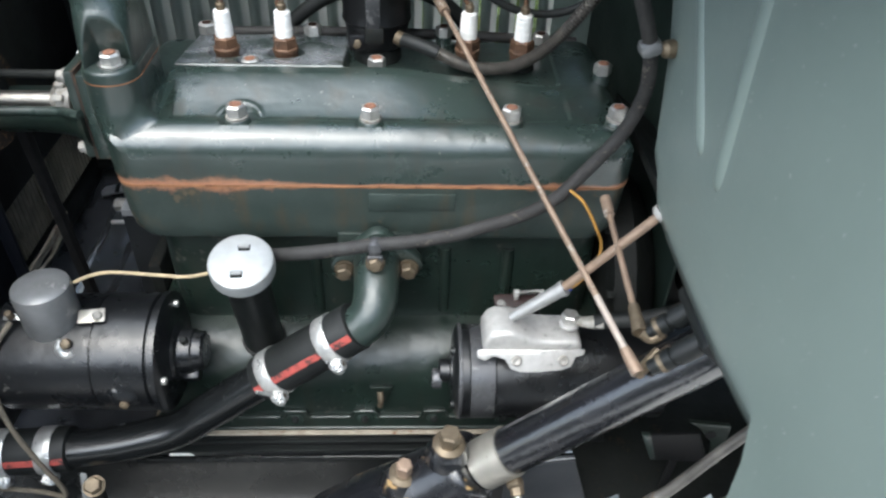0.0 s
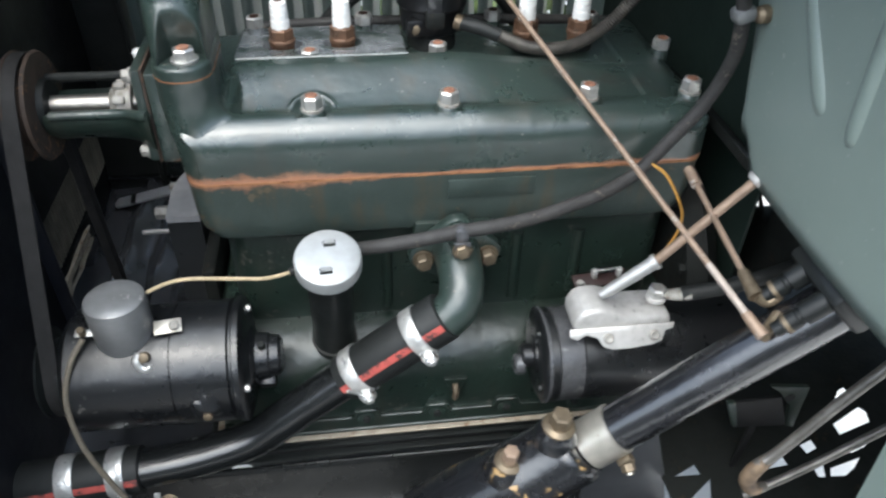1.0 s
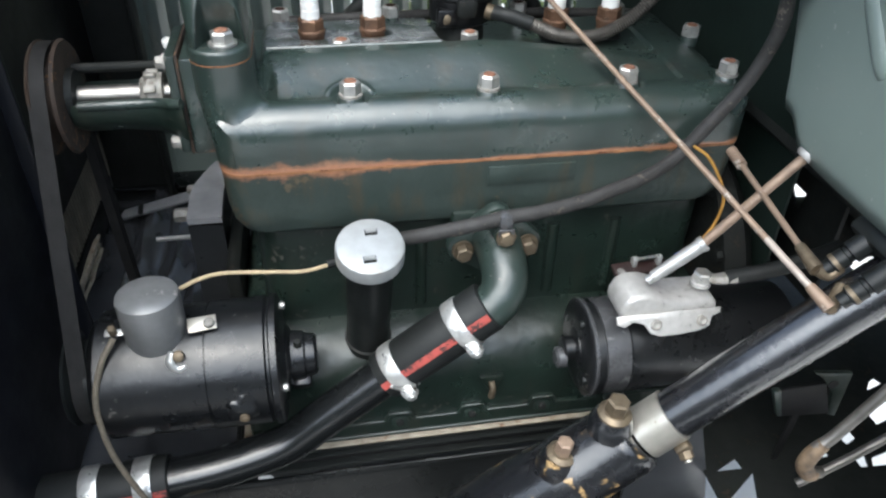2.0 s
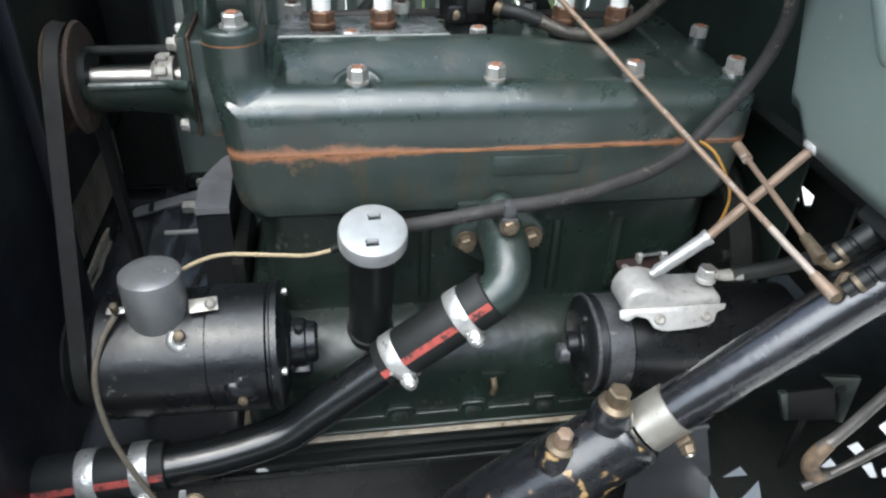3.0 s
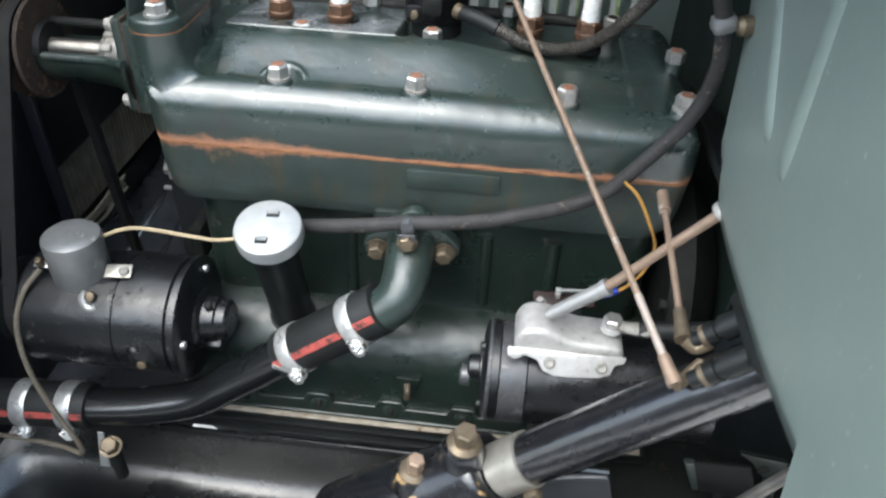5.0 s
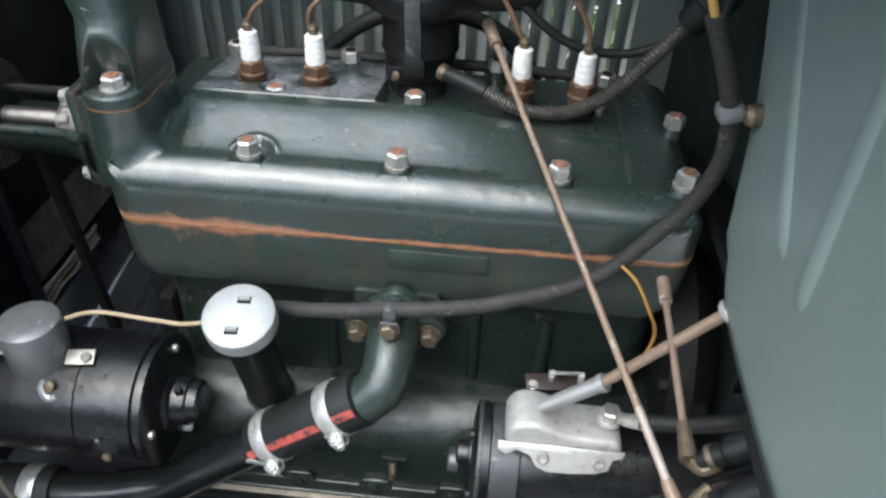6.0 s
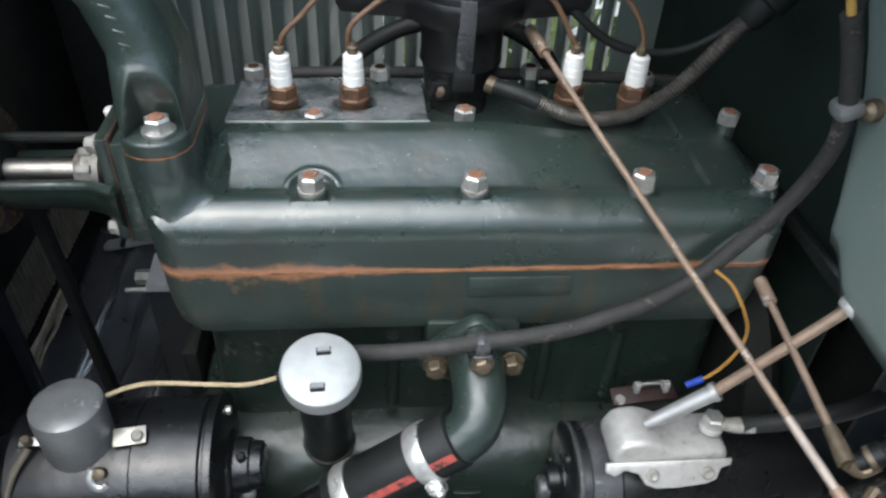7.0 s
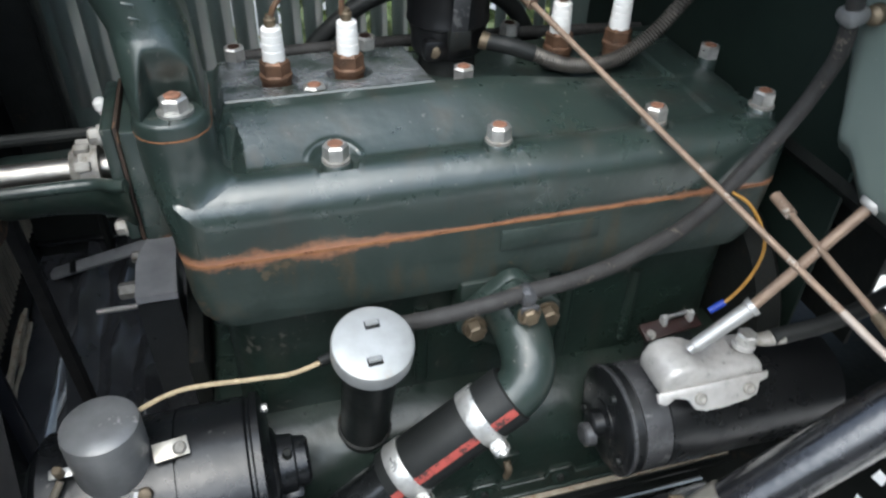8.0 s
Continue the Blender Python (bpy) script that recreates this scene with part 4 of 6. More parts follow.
part("bearing_hub", lathe((-0.404, 0.08, 0.857), (-1, 0, 0), [(0, 0.026), (0.016, 0.032), (0.028, 0.032)], 28), SOOT, pump)
pulley = thing("fan_pulley", "rusty-edged dark fan pulley on the pump shaft", "pulley", (-0.43, 0.08, 0.80))
part("disc", lathe((-0.410, 0.08, 0.857), (-1, 0, 0), [(0, 0.054), (0.003, 0.056), (0.006, 0.044), (0.016, 0.044), (0.022, 0.056), (0.025, 0.054)], 40), RUST, pulley)

def loop_belt(wheels, x, width, thick):
    """A belt round wheels of (y, z, r), in order anticlockwise seen from the front."""
    pts = []
    n = len(wheels)
    for i, (y, z, r) in enumerate(wheels):
        def tang(a, b):
            d = Vector((b[0] - a[0], b[1] - a[1]))
            off = math.asin(max(-1, min(1, (a[2] - b[2]) / d.length)))
            return math.atan2(d.y, d.x) - math.pi / 2 + off
        a0 = tang(wheels[i - 1], wheels[i])
        a1 = tang(wheels[i], wheels[(i + 1) % n])
        while a1 < a0:
            a1 += 2 * math.pi
        k = max(3, int((a1 - a0) / 0.2))
        pts += [(y, z, r, a0 + (a1 - a0) * j / k) for j in range(k + 1)]
    bm = bmesh.new()
    rings = []
    for y, z, r, a in pts:
        c, s = math.cos(a), math.sin(a)
        rings.append([bm.verts.new((x + dx, y + c * (r + dr), z + s * (r + dr))) for dx, dr in ((-width / 2, 0), (width / 2, 0), (width * 0.35, -thick), (-width * 0.35, -thick))])
    for i in range(len(rings)):
        p, q = rings[i], rings[(i + 1) % len(rings)]
        for k in range(4):
            bm.faces.new((p[k], p[(k + 1) % 4], q[(k + 1) % 4], q[k]))
    return bm


# ---- generator with its cut-out ----
GY, GZ, GR = -0.054, 0.604, 0.068
belt = thing("fan_belt", "worn grey-black rubber fan belt with a frayed outer ply", "belt", (-0.426, 0.05, 0.45))
part("body", loop_belt([(0.08, 0.857, 0.0525), (GY, GZ, 0.0465), (0.10, 0.45, 0.0685)], -0.426, 0.0150, 0.0075), BELT, belt)
part("outer_ply", loop_belt([(0.08, 0.857, 0.0542), (GY, GZ, 0.0482), (0.10, 0.45, 0.0702)], -0.426, 0.0164, 0.0014), BELT, belt, "worn outer fabric ply")
gen = thing("generator", "gloss black cylindrical generator beside the block", "generator", (-0.33, GY, GZ - GR))
part("body", lathe((-0.418, GY, GZ), (1, 0, 0), [(0, 0.05), (0.003, 0.060), (0.010, GR - 0.001), (0.114, GR - 0.001), (0.1145, GR - 0.003), (0.116, GR - 0.003), (0.1165, GR), (0.172, GR), (0.174, GR - 0.003), (0.176, GR - 0.003), (0.178, GR + 0.002), (0.184, GR + 0.002), (0.187, GR - 0.004), (0.190, 0.045), (0.192, 0.028)], 56), GENBLACK, gen)
part("bearing_cap", lathe((-0.227, GY, GZ), (1, 0, 0), [(0, 0.036), (0.003, 0.033), (0.005, 0.0275), (0.018, 0.0260), (0.020, 0.0235), (0.029, 0.0225), (0.032, 0.019)], 32), GENBLACK, gen)
part("bearing_lug", box((-0.214, GY - 0.012, GZ - 0.026), (0.022, 0.018, 0.020), 0.005, (30, 0, 0)), GENBLACK, gen)
part("oil_cup", lathe((-0.214, GY - 0.010, GZ + 0.024), (0, -0.3, 1), [(0, 0.0045), (0.006, 0.0045), (0.008, 0.0032)], 12), SOOT, gen)
part("drive_pulley", lathe((-0.4185, GY, GZ), (-1, 0, 0), [(0, 0.050), (0.003, 0.050), (0.007, 0.038), (0.017, 0.038), (0.022, 0.050), (0.025, 0.049)], 36), SATIN, gen)
for a in (60, 170, 290):
    c, s = math.cos(radians(a)), math.sin(radians(a))
    part("end_screw", lathe((-0.231, GY + 0.056 * c, GZ + 0.056 * s), (1, 0, 0), [(0, 0.0045), (0.005, 0.0045), (0.006, 0.003)], 10), NUT, gen)
bm = bmesh.new()
bmesh.ops.create_uvsphere(bm, u_segments=28, v_segments=18, radius=1.0)
for v in bm.verts:
    n_ = v.co.copy()
    k = 1 + 0.30 * noise.noise(n_ * 1.7 + Vector((3, 1, 0))) + 0.12 * noise.noise(n_ * 4.1)
    v.co = Vector((-0.272 + 0.021 * n_.x * k, GY - 0.0625 + 0.010 * n_.y * k, GZ - 0.002 + 0.019 * n_.z * k))
term = part("terminal_boss", bm, GENBLACK, gen, "lumpy painted-over terminal")
part("terminal_screw", lathe((-0.270, GY - 0.072, GZ - 0.008), (0, -1, 0.06), [(0, 0.005), (0.004, 0.005), (0.005, 0.003)], 10), OLDBRASS, term)
part("mounting_foot", box((-0.345, -0.02, GZ - 0.085), (0.10, 0.05, 0.045), 0.008), GENBLACK, gen)
cut = thing("cutout_relay", "grey enamelled round cut-out relay on the generator", "relay", (-0.350, -0.064, 0.668))
part("can", lathe((-0.350, -0.064, 0.655), (0, 0, 1), [(0, 0.0285), (0.004, 0.0300), (0.053, 0.0305), (0.0585, 0.0295), (0.0612, 0.026), (0.0622, 0.015), (0.0626, 0.001)], 44), GREYCAN, cut)
part("terminal_tab", box((-0.304, -0.070, 0.6755), (0.028, 0.016, 0.002), 0.0008, (22, 0, 8)), COLLAR, cut)
part("tab_screw", lathe((-0.297, -0.071, 0.676), (0, -0.4, 1), [(0, 0.0056), (0.003, 0.0054), (0.004, 0.0044), (0.0030, 0.0034), (0.0029, 0.0004)], 14), PITTED, cut)
part("terminal_tab", box((-0.386, -0.074, 0.678), (0.018, 0.008, 0.002), 0.0008, (20, 0, 0)), NUT, cut)
part("tab_screw", lathe((-0.386, -0.076, 0.679), (0, -0.3, 1), [(0, 0.004), (0.009, 0.004), (0.010, 0.003)], 12), OLDBRASS, cut)
part("earth_hook", tube([(-0.3325, -0.0945, 0.6640), (-0.3350, -0.0990, 0.6560), (-0.3320, -0.1020, 0.6495), (-0.3260, -0.1030, 0.6470), (-0.3195, -0.1015, 0.6500)], [0.0035, 0.0048, 0.0052, 0.0048, 0.0038], 10, flat=0.7), ZINC, cut, "bright bent terminal hook")
part("earth_screw", lathe((-0.3265, -0.0960, 0.6590), (0, -0.8, 0.6), [(0, 0.0060), (0.004, 0.0055), (0.005, 0.0035)], 12), OLDBRASS, cut)

# ---- oil filler ----
filler = thing("oil_filler", "black oil filler tube with a dull silver cap", "oil filler", (-0.128, -0.015, 0.575))
FAX = Vector((0.02, -0.30, 0.955)).normalized()
CAPC = Vector((-0.133, -0.067, 0.753))
part("tube", lathe(CAPC - FAX * 0.19, FAX, [(0, 0.024), (0.175, 0.024)], 32), SATIN, filler)
part("base_ring", lathe(CAPC - FAX * 0.176, FAX, [(0, 0.0268), (0.002, 0.0268), (0.003, 0.0245)], 32), SOOT, filler)
cap = part("cap", lathe(CAPC - FAX * 0.019, FAX, [(0, 0.033), (0.001, 0.0345), (0.015, 0.0345), (0.0178, 0.0335), (0.019, 0.031), (0.0195, 0.015), (0.0197, 0.001)], 48), CAPMETAL, filler, "dull silver cap")
for s in (1, -1):
    q = CAPC + Vector((0.001 * s, 0.955, 0.30)).normalized() * 0.0165 * s + Vector((0.002 * s, 0, 0))
    m = Matrix.Translation(q) @ FAX.to_track_quat("Z", "Y").to_matrix().to_4x4()
    bm = bmesh.new()
    bmesh.ops.create_cube(bm, size=1.0, matrix=m @ Matrix.Translation((0, 0.0005, 0.0014)) @ Matrix.Rotation(-0.3, 4, "X") @ Matrix.Diagonal((0.0105, 0.0052, 0.0018, 1)))
    part("lug", bm, CAPMETAL, cap)
    bm = bmesh.new()
    bmesh.ops.create_cube(bm, size=1.0, matrix=m @ Matrix.Translation((0, -0.0012, 0.0004)) @ Matrix.Diagonal((0.0125, 0.0075, 0.0010, 1)))
    part("slot", bm, SOOT, cap, "dark slot")

# ---- water inlet elbow, hoses, pipe ----
elbow = thing("water_inlet", "grey-green cast water inlet elbow bolted to the block", "water inlet", (0.005, -0.02, 0.71))
FL = [(-0.031, 0.704), (0.041, 0.706), (0.007, 0.737)]
bm = bmesh.new()
hull = []
for cx, cz, a0, a1 in ((0.041, 0.706, -60, 45), (0.007, 0.737, 45, 135), (-0.031, 0.704, 135, 240), (0.005, 0.695, 240, 300)):
    r = 0.016 if cz > 0.7 else 0.028
    hull += [(cx + r * math.cos(radians(a0 + (a1 - a0) * i / 6)), -0.004, cz + r * math.sin(radians(a0 + (a1 - a0) * i / 6))) for i in range(7)]
part("flange", slab(hull, (0, -1, 0), 0.016, 0.003), GREEN, elbow)
part("backing", box((0.005, 0.01, 0.710), (0.09, 0.03, 0.06), 0.006), GREEN_DARK, elbow)
part("bend", tube([(0.005, -0.016, 0.714), (0.006, -0.040, 0.711), (0.006, -0.064, 0.702), (0.001, -0.079, 0.688), (-0.012, -0.085, 0.674), (-0.035, -0.087, 0.658)], [0.026, 0.025, 0.024, 0.0235, 0.0235], 28), GREEN, elbow)
for x, z in FL[:2]:
    bolt(elbow, (x, -0.024, z), (0, -1, 0), 0.0165, 0.011, OLDBRASS)
bolt(elbow, (FL[2][0] - 0.001, -0.0585, FL[2][1] + 0.005), (0, -1, 0.15), 0.0145, 0.007, OLDBRASS)
part("bolt_boss", lathe((FL[2][0] - 0.001, -0.018, FL[2][1] - 0.002), (0, -1, 0.1), [(0, 0.014), (0.038, 0.010)], 20), GREEN, elbow)

HOSE_A, HOSE_B = Vector((-0.014, -0.0855, 0.677)), Vector((-0.125, -0.0875, 0.593))
PIPE = [(-0.105, -0.087, 0.608), (-0.150, -0.089, 0.574), (-0.195, -0.092, 0.540), (-0.232, -0.095, 0.513), (-0.275, -0.099, 0.499), (-0.33, -0.103, 0.489), (-0.42, -0.107, 0.482), (-0.53, -0.110, 0.478)]
whole("lower_water_pipe", tube(PIPE, 0.0225, 28), BLACK, "gloss black bent steel water pipe", "pipe")


def hose(a, b, r, stripe_turn, label):
    a, b = Vector(a), Vector(b)
    d = b - a
    ln = d.length
    h = thing("radiator_hose", label, "hose", a, "radiator hoses")
    part("rubber", lathe(a, d, [(0, r - 0.004), (0.0005, r - 0.0006), (0.002, r), (ln - 0.002, r), (ln - 0.0005, r - 0.0006), (ln, r - 0.004)], 40), RUBBER, h)
    ax, u, v = axes(d)
    bm = bmesh.new()
    rows = []
    for k in range(15):
        rows.append([bm.verts.new(a + ax * (0.001 + (ln - 0.002) * k / 14) + (u * math.cos(t) + v * math.sin(t)) * (r + 0.0004)) for t in [stripe_turn + (j - 2) * 0.075 for j in range(5)]])
    for p, q in zip(rows, rows[1:]):
        for j in range(4):
            bm.faces.new((p[j], p[j + 1], q[j + 1], q[j]))
    part("stripe", bm, RED, h, "faded red stripe")
    return ax, u, v


def clamp(centre, axis, r, screw_turn, wide=0.013, tail=0.016):
    """A flat zinc band round a hose with its screw."""
    c = Vector(centre)
    ax, u, v = axes(axis)
    t = thing("hose_clamp", "bright zinc hose clamp tightened round a rubber hose", "hose clamp", c, "hose clamps")
    part("band", lathe(c - ax * wide / 2, ax, [(0, r - 0.001), (0, r + 0.0012), (0.001, r + 0.0016), (wide - 0.001, r + 0.0016), (wide, r + 0.0012), (wide, r - 0.001)], 44, closed=False), ZINC, t)
    out = u * math.cos(screw_turn) + v * math.sin(screw_turn)
    tang = ax.cross(out)
    q = c + out * (r + 0.0055)
    loop = part("lug_loop", lathe(q - ax * wide * 0.42, ax, [(0, 0.0030), (0, 0.0056), (0.0010, 0.0064), (wide * 0.84 - 0.0010, 0.0064), (wide * 0.84, 0.0056), (wide * 0.84, 0.0030)], 18, closed=False), ZINC, t)
    part("loop_pin", lathe(q - ax * wide * 0.36, ax, [(0, 0.0031), (wide * 0.72, 0.0031)], 12), OLDBRASS, loop)
    part("screw_head", lathe(q + out * 0.0050, out, [(0, 0.0048), (0.0012, 0.0052), (0.0030, 0.0048), (0.0038, 0.0034), (0.0030, 0.0020), (0.0029, 0.0004)], 16), ZINC, t)
    part("washer", lathe(q + tang * 0.0062, tang, [(0, 0.0062), (0.0006, 0.0070), (0.0020, 0.0070), (0.0026, 0.0060)], 18), ZINC, t)
    part("nut", hexagon(q + tang * 0.0086, tang, 0.0098, 0.0040, 0.0010), ZINC, t, angle=20)
    part("screw_tail", tube([q + tang * 0.002, q + tang * 0.014, q + tang * (0.004 + tail)], 0.0019, 10), ZINC, t)
    return t


S1 = math.radians(200)
hose(HOSE_A, HOSE_B, 0.0275, S1, "black rubber radiator hose with a red stripe")
HD = HOSE_B - HOSE_A
clamp(HOSE_A + HD * 0.25, HD, 0.0275, S1 - 0.75, 0.0165)
clamp(HOSE_A + HD * 0.86, HD, 0.0275, S1 - 0.75, 0.0165, 0.034)
HL_A, HL_B = Vector((-0.364, -0.1045, 0.4860)), Vector((-0.515, -0.1096, 0.4785))
hose(HL_A, HL_B, 0.0275, S1, "black rubber lower radiator hose with a red stripe")
HD2 = HL_B - HL_A
clamp(HL_A + HD2 * 0.17, HD2, 0.0275, S1 - 1.1, 0.019)
clamp(HL_A + HD2 * 0.53, HD2, 0.0275, S1 - 1.1, 0.019)

strip = thing("pan_bracket", "bright bent strip and brass bolt below the hose", "bracket", (-0.345, -0.135, 0.40))
part("strip", slab([(-0.352, -0.128, 0.470), (-0.345, -0.128, 0.470), (-0.351, -0.130, 0.405), (-0.364, -0.130, 0.405)], (0, -1, 0), 0.002, 0.0005), CAPMETAL, strip)
bolt(strip, (-0.340, -0.132, 0.448), (0.2, -0.5, 1), 0.018, 0.014, OLDBRASS)
part("stem", lathe((-0.340, -0.130, 0.39), (0, 0, 1), [(0, 0.008), (0.058, 0.008)], 14), SOOT, strip)

# ---- starter motor and its switch ----
SY, SZ, SR = -0.077, 0.594, 0.055
starter = thing("starter_motor", "black painted cylindrical starter motor", "starter motor", (0.2, SY, SZ - SR))
part("body", lathe((0.092, SY, SZ), (1, 0, 0), [(0, 0.036), (0.003, 0.050), (0.007, SR), (0.018, SR), (0.019, SR - 0.002), (0.047, SR - 0.002), (0.048, SR - 0.0005), (0.24, SR - 0.0005)], 52), STARTBLACK, starter)
part("cover_band", lathe((0.1112, SY, SZ), (1, 0, 0), [(0, SR - 0.002), (0.0005, SR - 0.0005), (0.027, SR - 0.0005), (0.0275, SR - 0.002)], 52, closed=False), BANDGREY, starter, "scuffed grey cover band")
part("end_cap", lathe((0.095, SY, SZ), (-1, 0, 0), [(0, 0.024), (0.004, 0.0235), (0.006, 0.014), (0.016, 0.0135), (0.018, 0.011)], 28), STARTBLACK, starter)
part("shaft_stub", lathe((0.080, SY - 0.004, SZ - 0.009), (-1, 0, 0), [(0, 0.0125), (0.009, 0.0120), (0.011, 0.0095)], 20), BANDGREY, starter, "dull steel shaft stub")
part("end_lip", lathe((0.0975, SY, SZ), (1, 0, 0), [(0, SR - 0.001), (0.001, SR + 0.0010), (0.004, SR + 0.0010), (0.005, SR - 0.001)], 52, closed=False), BANDGREY, starter)
for a in (100, 200, 330):
    part("end_screw", lathe((0.096, SY + 0.041 * math.cos(radians(a)), SZ + 0.041 * math.sin(radians(a))), (-1, 0, 0), [(0, 0.0055), (0.006, 0.005), (0.007, 0.003)], 12), SATIN, starter)
switch = thing("starter_switch", "cast aluminium starter switch housing on the starter", "switch", (0.17, -0.08, 0.65))
prof = [(0.122, 0.659), (0.230, 0.659), (0.231, 0.667), (0.227, 0.677), (0.186, 0.678), (0.172, 0.681), (0.162, 0.687), (0.150, 0.691), (0.136, 0.691), (0.127, 0.686), (0.122, 0.674)]
part("housing", slab([(x, -0.112, z) for x, z in prof], (0, 1, 0), 0.046, 0.006, 3), CAST, switch)
SKIRT = [(0.116, 0.667), (0.233, 0.667), (0.231, 0.662), (0.222, 0.660), (0.218, 0.652), (0.208, 0.649), (0.182, 0.647), (0.162, 0.647), (0.152, 0.650), (0.146, 0.658), (0.134, 0.661), (0.124, 0.657), (0.116, 0.660)]
part("flange", slab([(x, -0.1115 - 0.75 * (0.667 - z), z) for x, z in SKIRT], (0, -1, 0.75), 0.004, 0.0012), CAST, switch)
for x in (0.158, 0.209):
    part("screw", lathe((x, -0.1215, 0.6590), (0, -1, 0.75), [(0, 0.0062), (0.003, 0.006), (0.0042, 0.0042), (0.0034, 0.0024), (0.0033, 0.0004)], 16), PITTED, switch)
post = part("terminal_post", lathe((0.217, -0.090, 0.683), (0, 0, 1), [(0, 0.011), (0.004, 0.011), (0.0045, 0.009), (0.007, 0.009)], 20), CAST, switch)
part("terminal_nut", hexagon((0.217, -0.090, 0.690), (0, 0, 1), 0.017, 0.009), NUT, post)
rod_mid, rod_end, rod_top = Vector((0.152, -0.095, 0.698)), Vector((0.203, -0.099, 0.745)), Vector((0.283, -0.101, 0.840))
pull = thing("starter_rod", "rusty copper starter rod with a silver painted sleeve", "rod", rod_mid)
dirn = rod_end - rod_mid
part("sleeve", lathe(rod_mid, dirn, [(0, 0.0050), (0.006, 0.0050), (0.007, 0.0064), (dirn.length - 0.006, 0.0074), (dirn.length - 0.005, 0.0086), (dirn.length, 0.0086)], 20), SILVER, pull, "silver painted sleeve")
part("rod", lathe(rod_end - dirn.normalized() * 0.005, rod_top - rod_end, [(0, 0.0049), ((rod_top - rod_end).length + 0.03, 0.0049)], 16), COPPER, pull)
part("grommet", lathe(rod_top - (rod_top - rod_end).normalized() * 0.004, rod_top - rod_end, [(0, 0.009), (0.003, 0.011), (0.006, 0.011)], 16), CAST, firewall)
cable = thing("battery_cable", "black rubber battery cable with a crimped lug", "cable", (0.24, -0.095, 0.69))
part("lead", tube([(0.242, -0.095, 0.691), (0.265, -0.097, 0.695), (0.295, -0.10, 0.702), (0.33, -0.10, 0.712), (0.37, -0.09, 0.715)], 0.0085, 14), RUBBER, cable)
part("lug", tube([(0.222, -0.091, 0.690), (0.236, -0.094, 0.690), (0.252, -0.096, 0.693)], [0.006, 0.008, 0.0095], 12, flat=0.7), PITTED, cable)

# fuse holder behind the switch
fuse = thing("fuse_holder", "red fibre fuse holder with a glass fuse", "fuse holder", (0.175, -0.04, 0.66))
part("board", box((0.173, -0.036, 0.668), (0.066, 0.018, 0.005), 0.001, (20, 0, 6)), FUSERED, fuse)
part("bracket", box((0.168, -0.046, 0.655), (0.05, 0.010, 0.016), 0.002), SATIN, fuse)
part("fuse", lathe((0.166, -0.034, 0.6785), (1, 0.1, 0), [(0, 0.0032), (0.026, 0.0032)], 14), GLASS, fuse, "glass tube fuse")
part("fuse_wire", tube([(0.164, -0.034, 0.6785), (0.194, -0.031, 0.6785)], 0.0012, 8), ZINC, fuse)
for x in (0.163, 0.192):
    part("fuse_cap", lathe((x, -0.034, 0.6785), (1, 0.1, 0), [(0, 0.0036), (0.0055, 0.0036)], 14), ZINC, fuse, "bright end cap")
    part("clip", box((x + 0.0025, -0.034, 0.6735), (0.005, 0.0085, 0.007), 0.001, (0, 0, 6)), ZINC, fuse)
part("screw", lathe((0.147, -0.042, 0.668), (0, -0.35, 1), [(0, 0.0062), (0.0012, 0.0062), (0.0014, 0.0042), (0.0040, 0.0036)], 16), NUT, fuse, "bright screw and washer")

# ---- steering column ----
C0, CD = Vector((0.145, -0.212, 0.625)), Vector((0.693, -0.0745, 0.717)).normalized()
LIFT = Vector((-0.68, -0.10, 0.66))
LIFT = (LIFT - CD * LIFT.dot(CD)).normalized()
column = thing("steering_column", "gloss black steering column tube with a nickel collar", "steering column", C0)
part("tube", lathe(C0 - CD * 0.03, CD, [(0, 0.0243), (0.5, 0.0243)], 48), COLUMNBLACK, column)
part("seam", lathe(C0 - LIFT * 0.0252 + Vector((0, -0.004, 0)), CD, [(0.0, 0.002), (0.42, 0.002)], 8), COLUMNBLACK, column)
part("collar", lathe(C0 - CD * 0.037, CD, [(0, 0.0245), (0.0005, 0.0268), (0.0365, 0.0268), (0.037, 0.0245)], 48, closed=False), COLLAR, column, "nickel plated collar")
clamp_ = part("housing", lathe(C0 - CD * 0.0385 + LIFT * 0.008, -CD, [(0, 0.024), (0.0008, 0.0320), (0.004, 0.0360), (0.012, 0.0385), (0.060, 0.0395), (0.064, 0.0415), (0.10, 0.0420), (0.14, 0.0460), (0.22, 0.0490)], 52), CHIPPED, column, "chipped black steering box neck")
for at, wide, washer in ((Vector((0.0835, -0.2125, 0.6440)), 0.0190, 0.0165), (Vector((0.0380, -0.2110, 0.5915)), 0.0150, 0.0155)):
    up = Vector((0.06, -0.08, 1)).normalized()
    part("bolt_seat", lathe(at - up * 0.030, up, [(0, 0.0230), (0.010, 0.0215), (0.018, 0.0185), (0.0215, 0.0165)], 28), CHIPPED, column)
    part("clamp_washer", lathe(at - up * 0.0090, up, [(0, washer), (0.0025, washer), (0.0034, washer - 0.001), (0.0060, washer * 0.72)], 24), OLDBRASS, clamp_)
    bolt(column, at - up * 0.0030, up, wide, 0.0155, OLDBRASS if wide > 0.016 else COPPER, washer=False)
low = Vector((0.150, -0.2350, 0.6020))
part("clamp_lug", box(low, (0.016, 0.011, 0.012), 0.003, (0, -45, 0)), OLDBRASS, column)
part("lug_nut", hexagon(low + Vector((0.001, -0.003, -0.002)), (0.15, -0.75, -0.5), 0.0125, 0.0085), OLDBRASS, column, angle=20)
